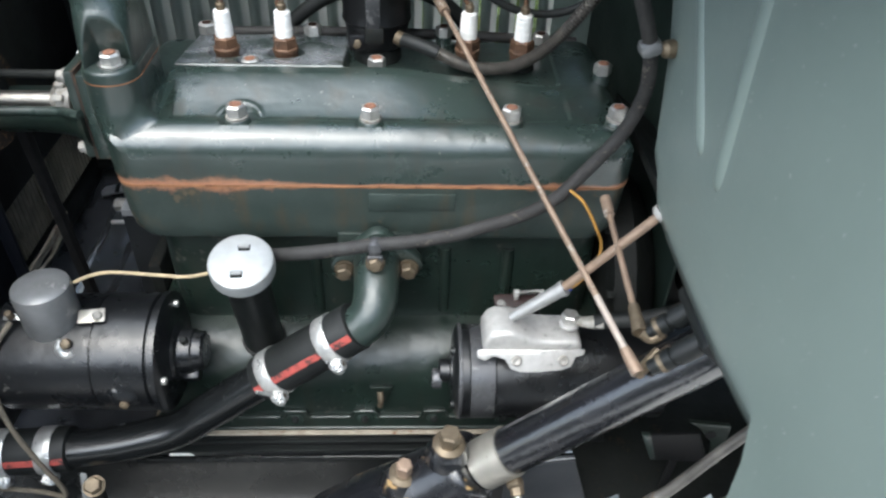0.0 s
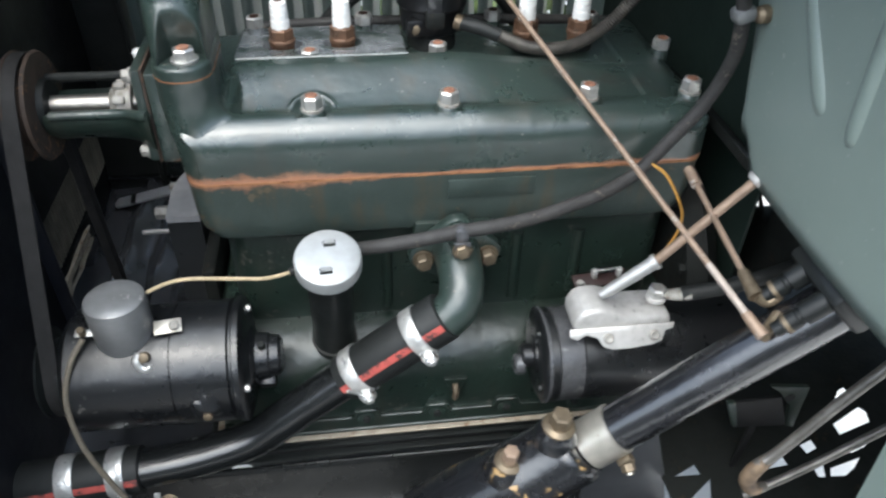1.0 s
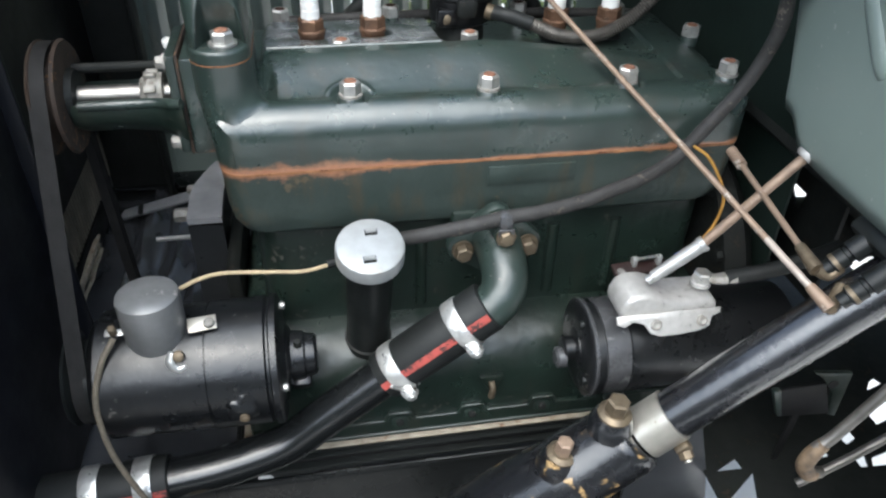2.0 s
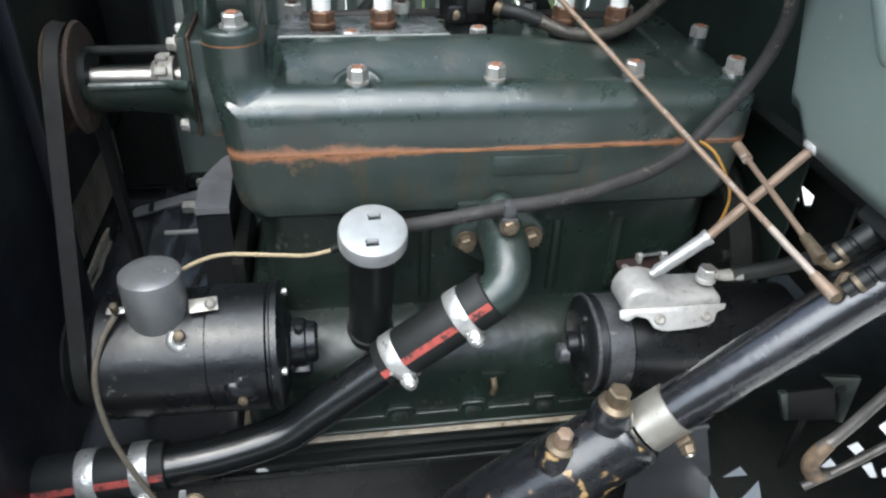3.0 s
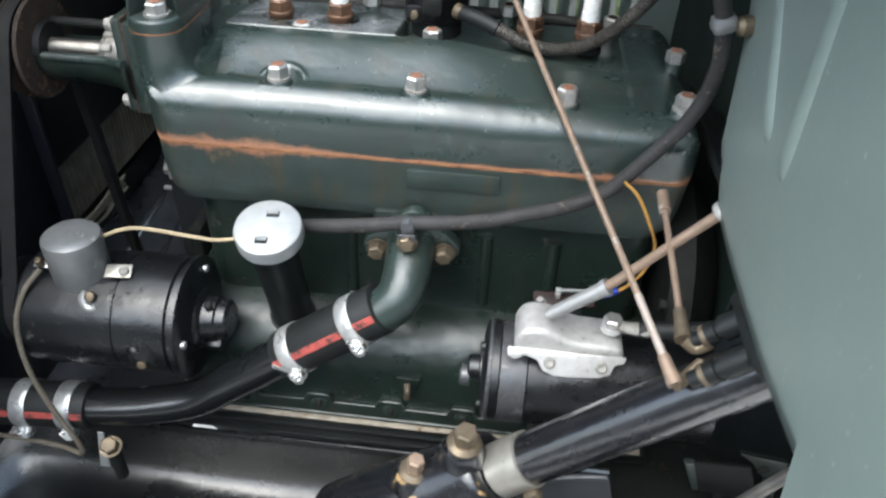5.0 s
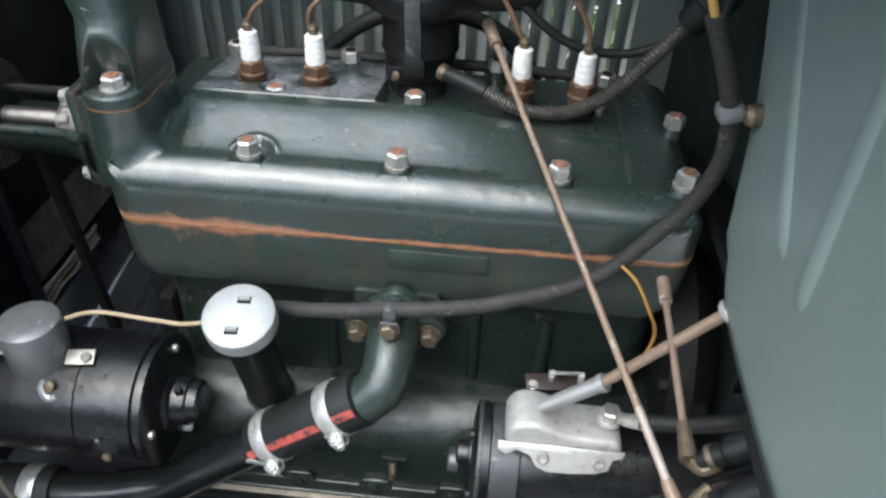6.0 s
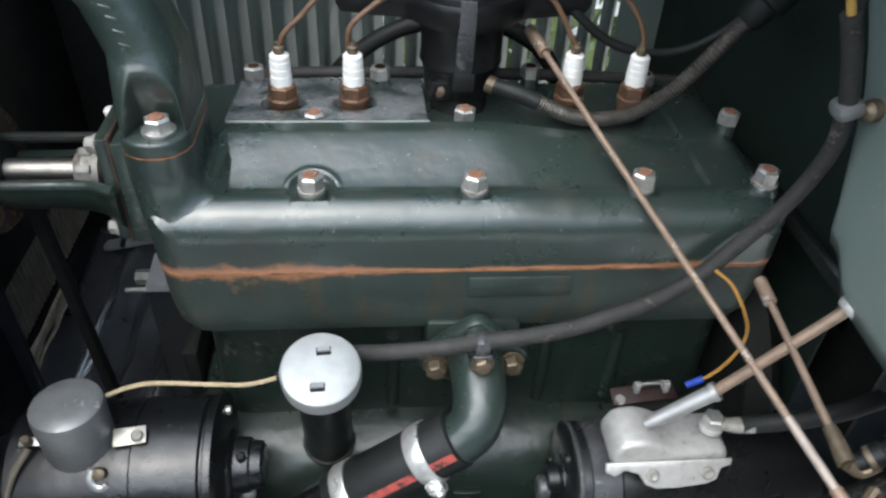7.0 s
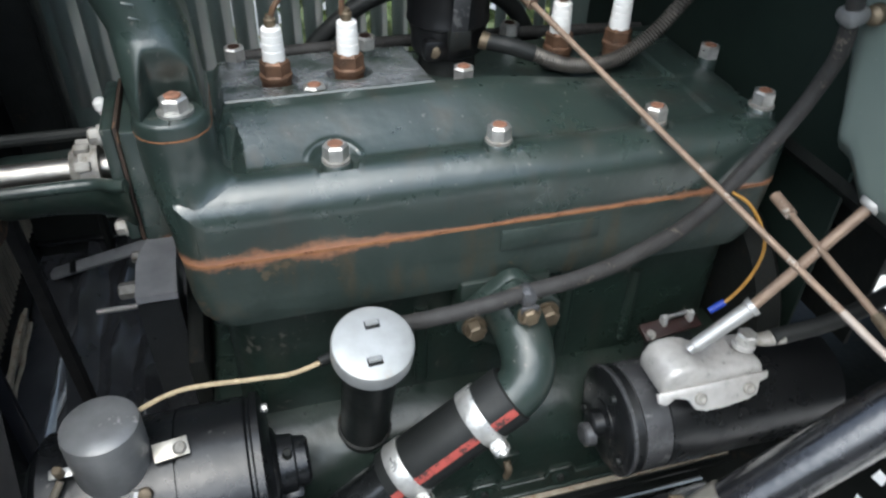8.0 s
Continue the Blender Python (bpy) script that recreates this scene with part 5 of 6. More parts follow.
part("lug_bolt", lathe(low + Vector((0.002, -0.009, -0.006)), (0.15, -0.75, -0.5), [(0, 0.0040), (0.003, 0.0040), (0.004, 0.003)], 12), COLLAR, column)

# ---- control rods ----
spark = thing("spark_rod", "thin rusty copper spark control rod with pale end", "rod", (0.239, -0.244, 0.775))
SA, SB = Vector((0.074, 0.200, 0.933)), Vector((0.239, -0.243, 0.7755))
part("rod", tube([SA, SA + (SB - SA) * 0.86], 0.0031, 12), COPPER, spark)
part("painted_end", tube([SA + (SB - SA) * 0.84, SA + (SB - SA) * 0.955], 0.0034, 12), PALEROD, spark, "pale worn end")
part("ball_socket", tube([SA + (SB - SA) * 0.95, SB], [0.0046, 0.0062, 0.0062], 12), COPPER, spark)
part("ball_pin", tube([SB, SB + Vector((0.012, 0.012, 0.0)), SB + Vector((0.022, 0.02, 0.006))], 0.0055, 10), OLDBRASS, spark)
part("upper_socket", tube([SA - (SB - SA) * 0.02, SA + (SB - SA) * 0.05], 0.0065, 12), COPPER, spark)
throttle = thing("throttle_rod", "short tarnished throttle control rod with ball sockets", "rod", (0.246, -0.042, 0.811))
TA, TB = Vector((0.246, -0.040, 0.812)), Vector((0.2485, -0.203, 0.785))
part("rod", tube([TA, TB], 0.0031, 12), COPPER, throttle)
part("upper_socket", tube([TA - (TB - TA) * 0.03, TA + (TB - TA) * 0.12], 0.0056, 12), COPPER, throttle)
part("lower_socket", tube([TA + (TB - TA) * 0.82, TB], [0.005, 0.007, 0.007], 12), OLDBRASS, throttle)
part("ball_pin", tube([TB, TB + Vector((0.01, -0.004, -0.004)), TB + Vector((0.02, -0.004, 0.004))], 0.005, 10), OLDBRASS, throttle)
levers = thing("column_levers", "black control lever brackets at the steering column", "lever bracket", (0.28, -0.22, 0.79))
for o in ((0.251, -0.238, 0.777), (0.256, -0.202, 0.783)):
    part("sleeve", lathe(o, CD, [(0, 0.007), (0.008, 0.007), (0.009, 0.009), (0.022, 0.009), (0.023, 0.0075), (0.026, 0.0075), (0.027, 0.0105), (0.10, 0.0105)], 20), SATIN, levers)
    part("clip_ring", lathe(Vector(o) + CD * 0.010, CD, [(0, 0.0095), (0.004, 0.0095)], 16), OLDBRASS, levers, "worn brass ring")
part("bracket", box((0.302, -0.222, 0.808), (0.020, 0.075, 0.055), 0.006, (0, -45, 0)), SATIN, levers)

# ---- loom and wires ----
loom = thing("wiring_loom", "grey cloth-covered wiring loom clipped along the engine", "wiring loom", (0.0, -0.045, 0.757))
part("sheath", tube([(-0.12, -0.022, 0.722), (-0.07, -0.040, 0.741), (-0.03, -0.047, 0.752), (0.004, -0.048, 0.759), (0.045, -0.047, 0.763), (0.089, -0.042, 0.768), (0.124, -0.034, 0.774), (0.155, -0.026, 0.779), (0.180, -0.018, 0.786), (0.202, -0.013, 0.799), (0.221, -0.012, 0.823), (0.239, -0.012, 0.848), (0.256, -0.013, 0.875), (0.266, -0.018, 0.908), (0.267, -0.027, 0.942), (0.261, -0.032, 0.975), (0.252, -0.037, 1.000), (0.240, -0.041, 1.027), (0.228, -0.043, 1.052)], [0.0076, 0.0075, 0.0074, 0.0073, 0.0071, 0.0070, 0.0070], 18), LOOM, loom)
part("pipe_clip", box((0.006, -0.049, 0.757), (0.017, 0.0208, 0.0210), 0.008), BANDGREY, loom, "steel loom clip")
part("clip_tongue", box((0.006, -0.057, 0.741), (0.017, 0.003, 0.022), 0.001, (8, 0, 0)), BANDGREY, loom)
part("wire_tail", tube([(0.230, -0.043, 1.048), (0.222, -0.043, 1.068), (0.214, -0.042, 1.10)], 0.0031, 12), YELLOW, loom, "yellow wire leaving the sheath")
part("dark_tail", tube([(0.233, -0.040, 1.045), (0.236, -0.036, 1.07), (0.232, -0.030, 1.11)], 0.0040, 12), RUBBER, loom)
clip = part("wall_clip", box((0.260, -0.033, 0.978), (0.021, 0.021, 0.015), 0.006, (0, -20, 0)), GREYCAN, loom, "steel loom clip")
part("clip_screw", lathe((0.279, -0.038, 0.979), (-1, -0.3, 0), [(0, 0.009), (0.008, 0.008), (0.011, 0.004)], 12), OLDBRASS, clip)
lead = thing("generator_wire", "cream cloth-covered wire to the cut-out", "wire", (-0.322, -0.048, 0.705))
part("cloth_lead", tube([(-0.322, -0.048, 0.705), (-0.30, -0.049, 0.716), (-0.275, -0.05, 0.721), (-0.228, -0.05, 0.717), (-0.195, -0.047, 0.713), (-0.155, -0.035, 0.716), (-0.12, -0.022, 0.722)], 0.0021, 10), CLOTH, lead)
part("dark_sleeve", tube([(-0.176, -0.0418, 0.7142), (-0.155, -0.035, 0.716), (-0.13, -0.0255, 0.7205)], 0.0048, 12), RUBBER, lead, "dark rubber sleeve")
whole("horn_wire", tube([(-0.386, -0.080, 0.676), (-0.398, -0.10, 0.660), (-0.407, -0.118, 0.625), (-0.402, -0.132, 0.57), (-0.385, -0.140, 0.51), (-0.372, -0.142, 0.468), (-0.374, -0.140, 0.440), (-0.41, -0.13, 0.435), (-0.47, -0.13, 0.442), (-0.54, -0.13, 0.44)], 0.003, 10), OLIVE, "olive cloth-covered wire hanging from the cut-out", "wire")
whole("fuse_wire", tube([(0.212, -0.020, 0.812), (0.226, -0.030, 0.803), (0.240, -0.04, 0.780), (0.251, -0.04, 0.752), (0.247, -0.04, 0.722), (0.232, -0.04, 0.697), (0.216, -0.038, 0.684)], 0.0017, 10), AMBER, "amber wire to the fuse holder", "wire")
whole("crimp_sleeve", tube([(0.226, -0.040, 0.692), (0.213, -0.038, 0.681)], 0.0036, 12), BLUE, "blue crimp sleeve on the amber wire", "crimp")

# ---- spark plugs and distributor ----
first_plug = None
for x, y in ((-0.172, 0.164), (-0.104, 0.165), (0.110, 0.169), (0.174, 0.166)):
    if first_plug is None:
        first_plug = thing("spark_plug", "spark plug with white porcelain and browned shell", "spark plug", (x, y, 0.858), "spark plugs")
        o = (x, y, 0.858)
        part("gasket_ring", lathe((x, y, 0.8635), (0, 0, 1), [(0, 0.0168), (0.003, 0.0168), (0.005, 0.015)], 24), SOOT, first_plug)
        part("shell", lathe((x, y, 0.867), (0, 0, 1), [(0, 0.0130), (0.013, 0.0138), (0.014, 0.0150), (0.018, 0.0150), (0.0195, 0.0130)], 24), PLUGMETAL, first_plug)
        part("hexagon", hexagon((x, y, 0.8855), (0, 0, 1), 0.0245, 0.0145, 0.003), PLUGMETAL, first_plug, angle=20)
        part("insulator", lathe((x, y, 0.892), (0, 0, 1), [(0, 0.0105), (0.016, 0.0103), (0.0168, 0.0095), (0.0176, 0.0101), (0.023, 0.0100), (0.0238, 0.0092), (0.0246, 0.0099), (0.030, 0.0097), (0.0308, 0.0089), (0.0316, 0.0095), (0.0355, 0.0093), (0.0372, 0.0075)], 28), CERAMIC, first_plug, "white porcelain insulator")
        part("terminal", lathe((x, y, 0.929), (0, 0, 1), [(0, 0.0045), (0.003, 0.0055), (0.007, 0.0055), (0.008, 0.004), (0.011, 0.0035)], 12), OLDBRASS, first_plug)
        FIRST = Vector(o)
    else:
        copy_thing(first_plug, Matrix.Translation((x, y, 0.858)))
DX, DY = 0.002, 0.199
dist = thing("distributor", "black distributor with a steel spring clip on the head", "distributor", (DX, DY, 0.858))
part("neck", lathe((DX, DY, 0.856), (0, 0, 1), [(0, 0.031), (0.004, 0.029), (0.026, 0.028)], 32), SOOT, dist)
part("base", lathe((DX, DY, 0.879), (0, 0, 1), [(0, 0.032), (0.003, 0.036), (0.020, 0.037), (0.026, 0.0385), (0.031, 0.0385)], 40), DISTBLACK, dist)
part("body", lathe((DX, DY, 0.909), (0, 0, 1), [(0, 0.0390), (0.002, 0.0412), (0.005, 0.0412), (0.0065, 0.0402), (0.040, 0.0405), (0.044, 0.0425), (0.047, 0.046), (0.049, 0.050)], 48), DISTBLACK, dist)
bm = bmesh.new()
rings = []
for z, r0, reach, wide in ((0.9555, 0.047, 0.100, 0.010), (0.957, 0.054, 0.116, 0.013), (0.965, 0.0565, 0.121, 0.0155), (0.976, 0.0565, 0.121, 0.0155), (0.981, 0.054, 0.118, 0.013), (0.983, 0.046, 0.110, 0.009)):
    row = []
    for i in range(72):
        a = 2 * math.pi * i / 72
        c, sn = math.cos(a), math.sin(a)
        r = r0
        wing = min(reach / max(abs(c), 1e-6), (wide + 0.020 * max(0.0, 1 - abs(c) * 0.9)) / max(abs(sn), 1e-6))
        r = (r ** 6 + wing ** 6) ** (1 / 6) if wing > r * 0.6 else r
        r = min(r, reach * 1.01)
        row.append(bm.verts.new((DX + r * c, DY + r * sn, z + 0.05 * max(0.0, abs(r * c) - 0.05))))
    rings.append(row)
for p, q in zip(rings, rings[1:]):
    for i in range(72):
        bm.faces.new((p[i], p[(i + 1) % 72], q[(i + 1) % 72], q[i]))
bm.faces.new(rings[0][::-1])
bm.faces.new(rings[-1])
part("winged_cap", bm, DISTBLACK, dist)
part("cap_top", lathe((DX, DY, 0.982), (0, 0, 1), [(0, 0.045), (0.006, 0.043), (0.026, 0.036), (0.036, 0.026), (0.040, 0.01)], 40), DISTBLACK, dist)
part("spring_clip", box((DX - 0.002, DY - 0.0500, 0.937), (0.0160, 0.0022, 0.050), 0.0009, (10, 0, 0)), BANDGREY, dist, "grey steel spring clip")
part("spring_clip_bend", box((DX - 0.002, DY - 0.0575, 0.9735), (0.0150, 0.0022, 0.030), 0.0009, (-3, 0, 0)), BANDGREY, dist, "grey steel spring clip")
part("clip_hinge", box((DX - 0.001, DY - 0.043, 0.905), (0.022, 0.010, 0.020), 0.003), SOOT, dist)
part("clamp_screw", lathe((DX - 0.021, DY - 0.026, 0.890), (-0.3, -1, 0.1), [(0, 0.0065), (0.010, 0.0065), (0.011, 0.004)], 12), OLDBRASS, dist)
part("clamp_lug", box((DX - 0.020, DY - 0.028, 0.891), (0.026, 0.016, 0.022), 0.005), DISTBLACK, dist)
conduit = thing("ignition_conduit", "ribbed metal ignition conduit with a black sleeve", "conduit", (0.03, 0.155, 0.897))
CPTS = [(0.030, 0.166, 0.897), (0.052, 0.153, 0.895), (0.074, 0.146, 0.8885), (0.102, 0.142, 0.877), (0.131, 0.142, 0.872), (0.159, 0.142, 0.875), (0.185, 0.142, 0.888), (0.208, 0.142, 0.908), (0.230, 0.142, 0.936), (0.257, 0.142, 0.973), (0.285, 0.142, 1.01)]
part("flexible_conduit", tube(CPTS[2:], 0.0073, 14, steps=20, ribs=0.07), CONDUIT, conduit)
part("sleeve", tube(CPTS[:3], 0.0082, 16), RUBBER, conduit)
part("end_ring", lathe(CPTS[0], (-0.8, 0.5, 0.2), [(-0.004, 0.0088), (0.004, 0.0088)], 16), OLDBRASS, conduit, "brass end ring")
part("wall_ferrule", lathe((0.256, 0.142, 0.972), (0.028, 0, 0.037), [(0, 0.011), (0.004, 0.014), (0.022, 0.015), (0.024, 0.019), (0.05, 0.019)], 20), SOOT, conduit)
whole("coil_lead", tube([(0.06, 0.20, 0.985), (0.10, 0.19, 0.968), (0.135, 0.19, 0.94), (0.165, 0.19, 0.925), (0.20, 0.19, 0.92), (0.235, 0.19, 0.927), (0.27, 0.19, 0.95), (0.30, 0.19, 0.985)], 0.0048, 12), RUBBER, "black rubber coil lead behind the plugs", "ignition lead")
for x, y, route in ((-0.172, 0.164, ((-0.166, 0.948), (-0.150, 0.963), (-0.132, 0.980), (-0.108, 0.990))), (-0.108, 0.165, ((-0.106, 0.953), (-0.092, 0.967), (-0.070, 0.981), (-0.045, 0.988))), (0.110, 0.169, ((0.102, 0.948), (0.093, 0.964), (0.080, 0.980), (0.055, 0.990))), (0.174, 0.166, ((0.172, 0.950), (0.160, 0.972), (0.140, 0.990), (0.110, 0.995)))):
    whole("plug_lead", tube([(x, y, 0.934)] + [(px, y + 0.004 * k, pz) for k, (px, pz) in enumerate(route)], 0.0026, 10), BROWNWIRE, "brown braided spark plug lead", "ignition lead", "plug leads")
back = thing("intake_hose", "black rubber hose arching behind the head", "hose", (-0.1, 0.27, 0.86))
part("arch", tube([(-0.14, 0.29, 0.83), (-0.115, 0.285, 0.865), (-0.07, 0.28, 0.90), (-0.02, 0.28, 0.915), (0.05, 0.28, 0.912), (0.10, 0.28, 0.885), (0.13, 0.285, 0.84)], 0.0095, 14), RUBBER, back)
mani = thing("manifold", "dark exhaust manifold along the far side of the head", "manifold", (0, 0.30, 0.8))
part("runner", tube([(-0.215, 0.268, 0.858), (-0.1, 0.266, 0.862), (0.1, 0.266, 0.860), (0.26, 0.268, 0.852)], 0.0065, 16), LOOM, mani)
part("collector", tube([(-0.27, 0.31, 0.78), (0.0, 0.31, 0.78), (0.27, 0.31, 0.76)], 0.04, 20), SOOT, mani)

# ---- rear and lower right: bell housing, pedals, frame pieces ----
bell = thing("flywheel_housing", "dark oily cast flywheel housing behind the engine", "flywheel housing", (0.36, 0.1, 0.42))
part("shell", lathe((0.285, 0.12, 0.58), (1, 0, 0), [(0, 0.165), (0.025, 0.168), (0.05, 0.14), (0.08, 0.08), (0.11, 0.050), (0.45, 0.045)], 44), SOOT, bell)
for a in range(-150, 31, 30):
    bolt(bell, (0.284, 0.12 + 0.158 * math.cos(radians(a + 180)), 0.58 + 0.158 * math.sin(radians(a + 180))), (-1, 0, 0), 0.014, 0.008, SOOT)


def holed_plate(outer, holes, height, thick):
    """A plate with cut-out holes, all as outlines in plan; height(x) bends it along the car."""
    bm = bmesh.new()
    rims = []
    for loop in [outer] + holes:
        v = [bm.verts.new((x, y, height(x))) for x, y in loop]
        rims += [bm.edges.new((v[i - 1], v[i])) for i in range(len(v))]
    bmesh.ops.triangle_fill(bm, use_beauty=True, use_dissolve=False, edges=rims)
    got = bmesh.ops.extrude_face_region(bm, geom=bm.faces[:])
    bmesh.ops.translate(bm, verts=[q for q in got["geom"] if isinstance(q, bmesh.types.BMVert)], vec=(0, 0, -thick))
    bmesh.ops.recalc_face_normals(bm, faces=bm.faces[:])
    return bm


GAPS = [[(0.550, -0.049), (0.565, -0.033), (0.576, -0.028), (0.580, -0.040)],
        [(0.524, -0.089), (0.578, -0.064), (0.584, -0.073), (0.578, -0.091), (0.524, -0.107)],
        [(0.520, -0.129), (0.559, -0.115), (0.551, -0.127), (0.523, -0.137)],
        [(0.461, -0.116), (0.482, -0.109), (0.483, -0.123), (0.464, -0.131)],
        [(0.400, -0.147), (0.431, -0.130), (0.432, -0.144)],
        [(0.461, -0.147), (0.480, -0.142), (0.471, -0.167), (0.461, -0.166)],
        [(0.484, -0.154), (0.532, -0.143), (0.515, -0.158), (0.497, -0.168), (0.477, -0.167)],
        [(0.266, -0.190), (0.322, -0.152), (0.306, -0.195)],
        [(0.276, -0.144), (0.310, -0.129), (0.313, -0.145)]]
whole("underfloor_frame", holed_plate([(0.262, -0.30), (0.70, -0.30), (0.70, 0.30), (0.262, 0.30)], GAPS, lambda x: 0.42, 0.003), SOOT, "dark grimy underfloor frame with gaps to the ground", "frame", kind="structure")
whole("toe_board", holed_plate([(0.296, -0.62), (0.74, -0.62), (0.74, 0.16), (0.296, 0.16)], [], lambda x: 0.835 - 0.82 * (x - 0.296), 0.012), SOOT, "dark sloping toe board below the firewall", "floor board", kind="structure")
tray = thing("front_tray", "glossy black folded tray under the engine's front", "splash pan", (-0.44, 0.2, 0.38))
bm = bmesh.new()
txs = [-0.60 + 0.0105 * i for i in range(31)]
tys = [-0.052 + 0.0199 * k for k in range(30)]


def tray_height(x, y):
    """Slopes up to the far rail, with two pressed folds running across."""
    z = 0.385 + 0.02 * smooth(-0.05, 0.15, y) + 0.060 * max(0.0, (y - 0.15) / 0.275)
    for at, high in ((-0.470, 0.030), (-0.418, 0.026), (-0.372, 0.034)):
        z += high * max(0.0, 1 - abs(x - at - 0.10 * (y - 0.3)) / 0.021) * smooth(0.10, 0.20, y)
    return z + 0.002 * noise.noise((x * 20, y * 20, 1.7))


g = [[bm.verts.new((x, y, tray_height(x, y))) for y in tys] for x in txs]
for p, q in zip(g, g[1:]):
    for k in range(len(tys) - 1):
        bm.faces.new((p[k], p[k + 1], q[k + 1], q[k]))
tray_sheet = part("sheet", bm, TRAY, tray, angle=60)
sol = tray_sheet.modifiers.new("thickness", "SOLIDIFY")
sol.thickness = 0.002
part("rolled_edge", tube([(-0.60, -0.052, 0.386), (-0.44, -0.052, 0.386), (-0.285, -0.052, 0.386)], 0.003, 8), TRAY, tray)
whole("far_tray", holed_plate([(-0.27, 0.27), (0.30, 0.27), (0.30, 0.62), (-0.27, 0.62)], [], lambda x: 0.43, 0.003), SOOT, "dark sheet-metal tray on the far side of the engine", "splash pan")
baffle = thing("radiator_baffle", "smooth black radiator baffle beside the fan belt", "baffle", (-0.50, -0.17, 0.41))
part("panel", box((-0.500, -0.110, 0.72), (0.008, 0.47, 0.62), 0.004), NAVY, baffle)
part("edge_lip", box((-0.491, 0.124, 0.72), (0.022, 0.008, 0.62), 0.003), NAVY, baffle)
# added black sheet imitates the hood's shade on the upper radiator core
part("core_shade_panel", box((-0.503, 0.325, 0.838), (0.006, 0.39, 0.385), 0.003), PANBLACK, baffle, "black panel added as shade over the upper core")
shroud = thing("fan_shroud", "dark sheet-metal shroud at the radiator's side", "shroud", (-0.475, 0.50, 0.44))
part("panel", box((-0.475, 0.50, 0.74), (0.10, 0.010, 0.60), 0.004), SOOT, shroud)
part("flange", box((-0.427, 0.486, 0.74), (0.008, 0.030, 0.60), 0.003), SOOT, shroud)
prop = thing("hood_prop", "pale painted hood prop bracket hooked to the radiator tank", "hood prop", (-0.25, -0.30, 1.12))
PROP, ALONG, UPWARD = Vector((-0.2316, -0.3047, 1.1309)), Vector((0.729, -0.549, 0.408)), Vector((-0.300, 0.279, 0.912))
part("bar", slab([PROP - ALONG * 0.012, PROP + ALONG * 0.078, PROP + ALONG * 0.078 + UPWARD * 0.06, PROP - ALONG * 0.012 + UPWARD * 0.06], ALONG.cross(UPWARD), 0.003, 0.0012), PALEPAINT, prop)
part("rolled_edge", tube([PROP - ALONG * 0.012, PROP + ALONG * 0.045, PROP + ALONG * 0.078], 0.0035, 10), PALEPAINT, prop)
part("hook_rod", tube([PROP + UPWARD * 0.04, PROP + UPWARD * 0.085 - ALONG * 0.01, (-0.32, -0.270, 1.205), (-0.44, -0.25, 1.190), (-0.528, -0.24, 1.180)], 0.0045, 10), PALEPAINT, prop)
pedal = thing("brake_pedal", "worn black steel pedal lever with a curved brown foot", "pedal", (0.29, -0.25, 0.55))
part("arm", tube([(0.305, -0.25, 0.552), (0.290, -0.25, 0.556), (0.281, -0.25, 0.572), (0.287, -0.25, 0.594), (0.302, -0.25, 0.613), (0.346, -0.25, 0.69), (0.40, -0.25, 0.772), (0.45, -0.25, 0.845)], [0.006, 0.007, 0.0075, 0.006, 0.0056, 0.0056, 0.0056], 14), PEDALSTEEL, pedal)
part("worn_foot", tube([(0.298, -0.2505, 0.5515), (0.289, -0.2505, 0.555), (0.281, -0.2505, 0.570), (0.284, -0.2505, 0.586), (0.292, -0.2505, 0.600)], [0.007, 0.0085, 0.0088, 0.0083, 0.0068], 14), WORNFOOT, pedal, "bare rusty bend")
pedal2 = thing("clutch_pedal", "black steel pedal lever beside the brake pedal", "pedal", (0.32, -0.21, 0.53))
part("arm", tube([(0.300, -0.235, 0.514), (0.346, -0.235, 0.544), (0.397, -0.235, 0.585), (0.46, -0.235, 0.640)], 0.0048, 14), PEDALSTEEL, pedal2)
bracket = thing("frame_bracket", "dark green steel frame bracket with a bolt hole", "bracket", (0.36, -0.1, 0.47))
part("plate", slab([(0.313, -0.145, 0.557), (0.377, -0.145, 0.561), (0.399, -0.145, 0.506), (0.330, -0.145, 0.512)], (0, 1, 0), 0.005, 0.0015), PANBLACK, bracket)
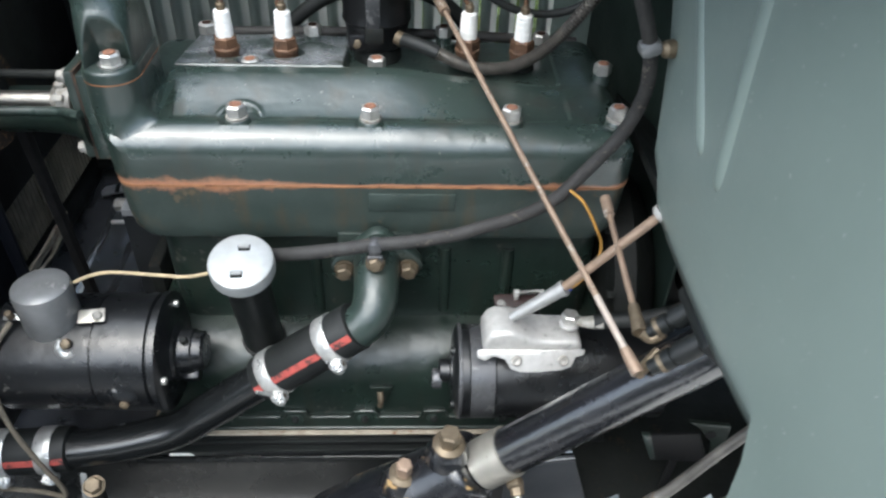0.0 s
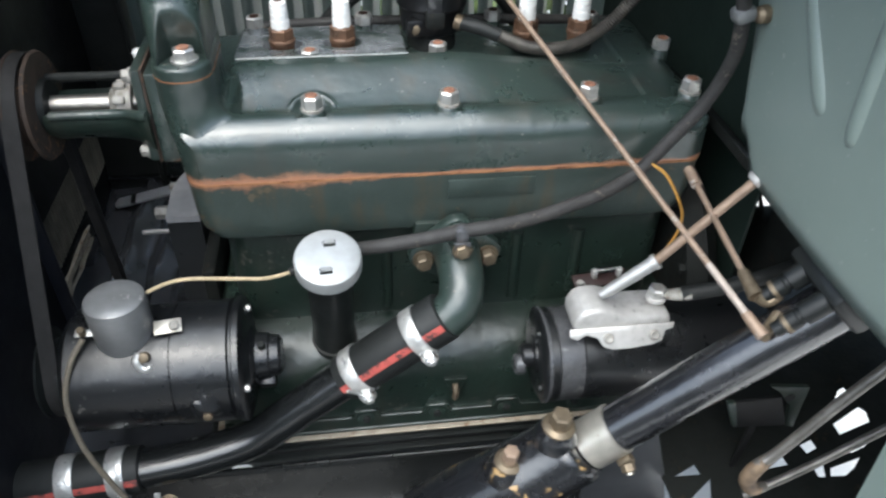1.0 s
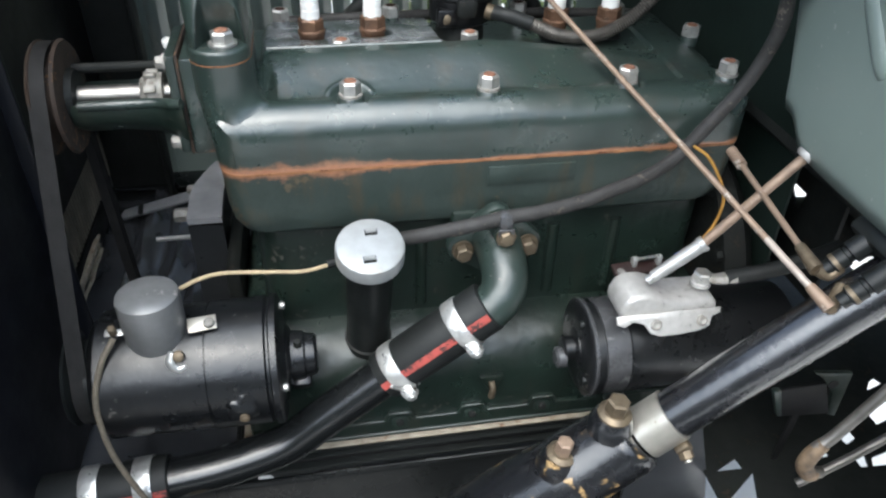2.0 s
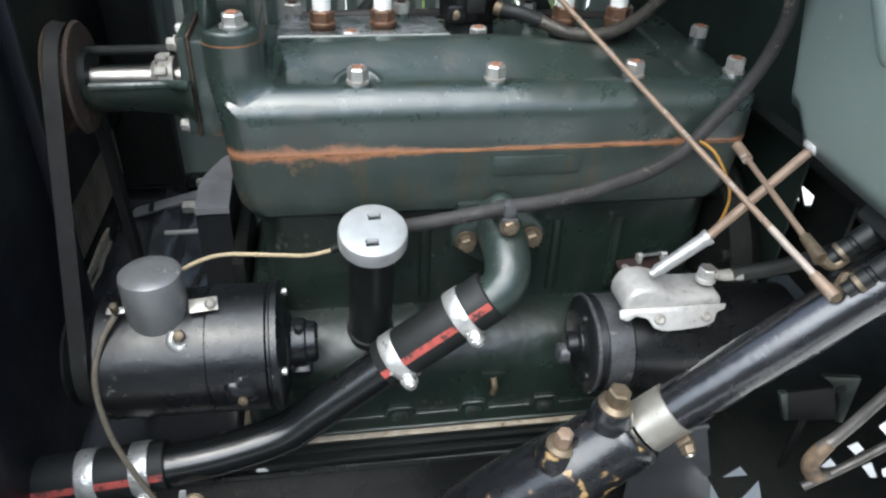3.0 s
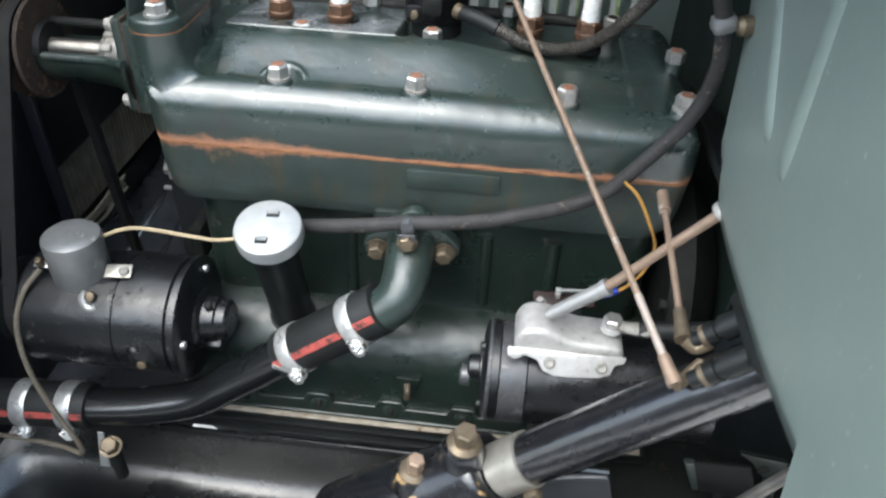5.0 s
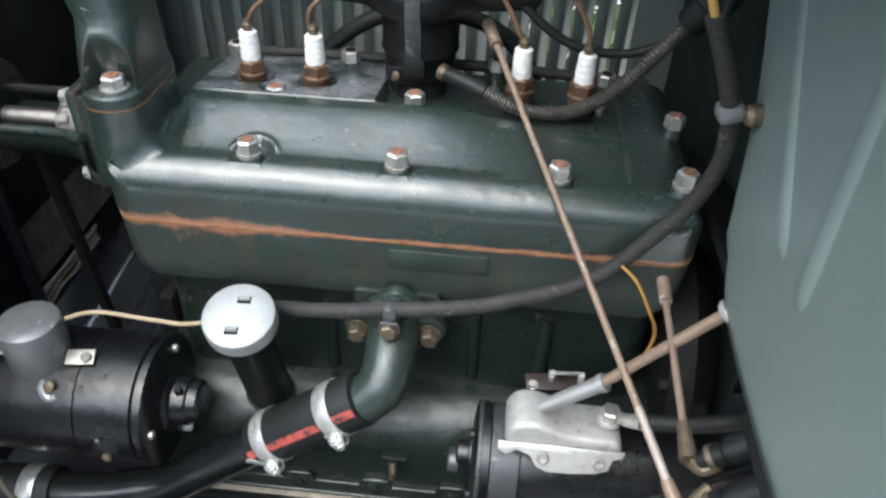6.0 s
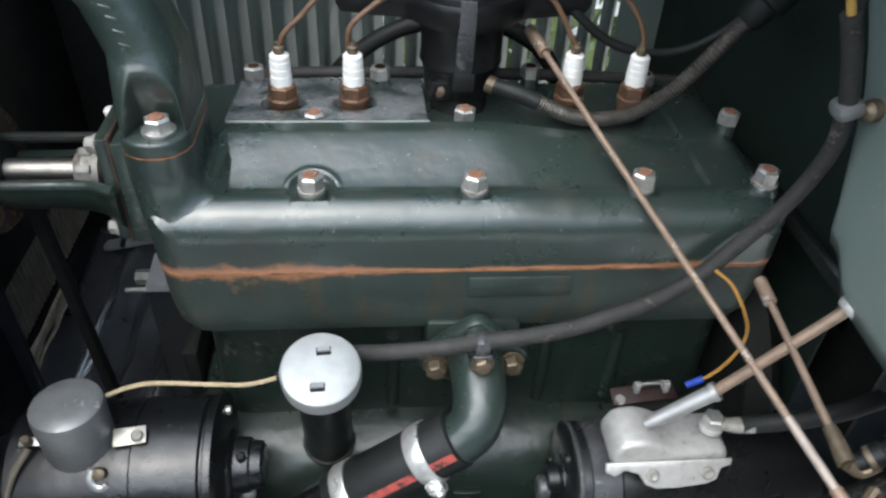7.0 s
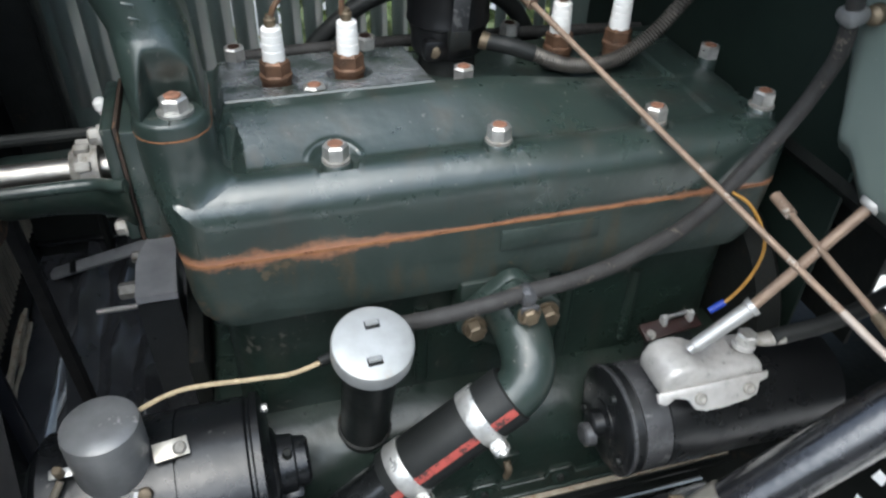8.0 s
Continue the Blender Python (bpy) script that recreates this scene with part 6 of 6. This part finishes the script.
part("plate_edge", slab([(0.309, -0.147, 0.560), (0.320, -0.147, 0.559), (0.334, -0.147, 0.515), (0.328, -0.147, 0.514)], (0, 1, 0), 0.008, 0.002), GREEN, bracket)
part("pillar", slab([(0.365, -0.135, 0.569), (0.417, -0.135, 0.561), (0.4185, -0.135, 0.527), (0.420, -0.135, 0.486), (0.408, -0.135, 0.491), (0.401, -0.135, 0.530), (0.381, -0.135, 0.556)], (0, 1, 0), 0.006, 0.0015), GREEN_DARK, bracket)
part("bolt_hole", lathe((0.396, -0.1346, 0.546), (0, -1, 0), [(0, 0.0065), (0.001, 0.0065)], 16), PANBLACK, bracket, "dark bolt hole")
part("leg", slab([(0.356, -0.139, 0.508), (0.366, -0.139, 0.508), (0.362, -0.139, 0.418), (0.354, -0.139, 0.418)], (0, 1, 0), 0.004, 0.001), PANBLACK, bracket)
frame_plate = thing("frame_plate", "satin black upright frame plate under the steering column", "frame plate", (0.21, -0.14, 0.35))
part("plate", slab([(0.160, -0.140, 0.490), (0.209, -0.140, 0.507), (0.239, -0.140, 0.511), (0.267, -0.140, 0.417), (0.286, -0.140, 0.330), (0.160, -0.140, 0.349)], (0, 1, 0), 0.005, 0.002), FRAMESATIN, frame_plate)
part("top_fold", tube([(0.160, -0.141, 0.490), (0.209, -0.141, 0.507), (0.239, -0.141, 0.511)], 0.0035, 10, steps=2), FRAMESATIN, frame_plate)
member = thing("crossmember", "dark grimy pressed crossmember with a gap to daylight", "crossmember", (0.40, 0.08, 0.60))
for name_, y0, y1, z0, z1 in (("upper_web", -0.05, 0.22, 0.714, 0.80), ("lower_web", -0.05, 0.22, 0.60, 0.690), ("near_web", -0.05, 0.018, 0.690, 0.714), ("far_web", 0.082, 0.22, 0.690, 0.714)):
    part(name_, box((0.40, (y0 + y1) / 2, (z0 + z1) / 2), (0.005, y1 - y0, z1 - z0), 0), SOOT, member)
part("stay", tube([(0.401, 0.036, 0.689), (0.401, 0.064, 0.716)], 0.0028, 8), SOOT, member)
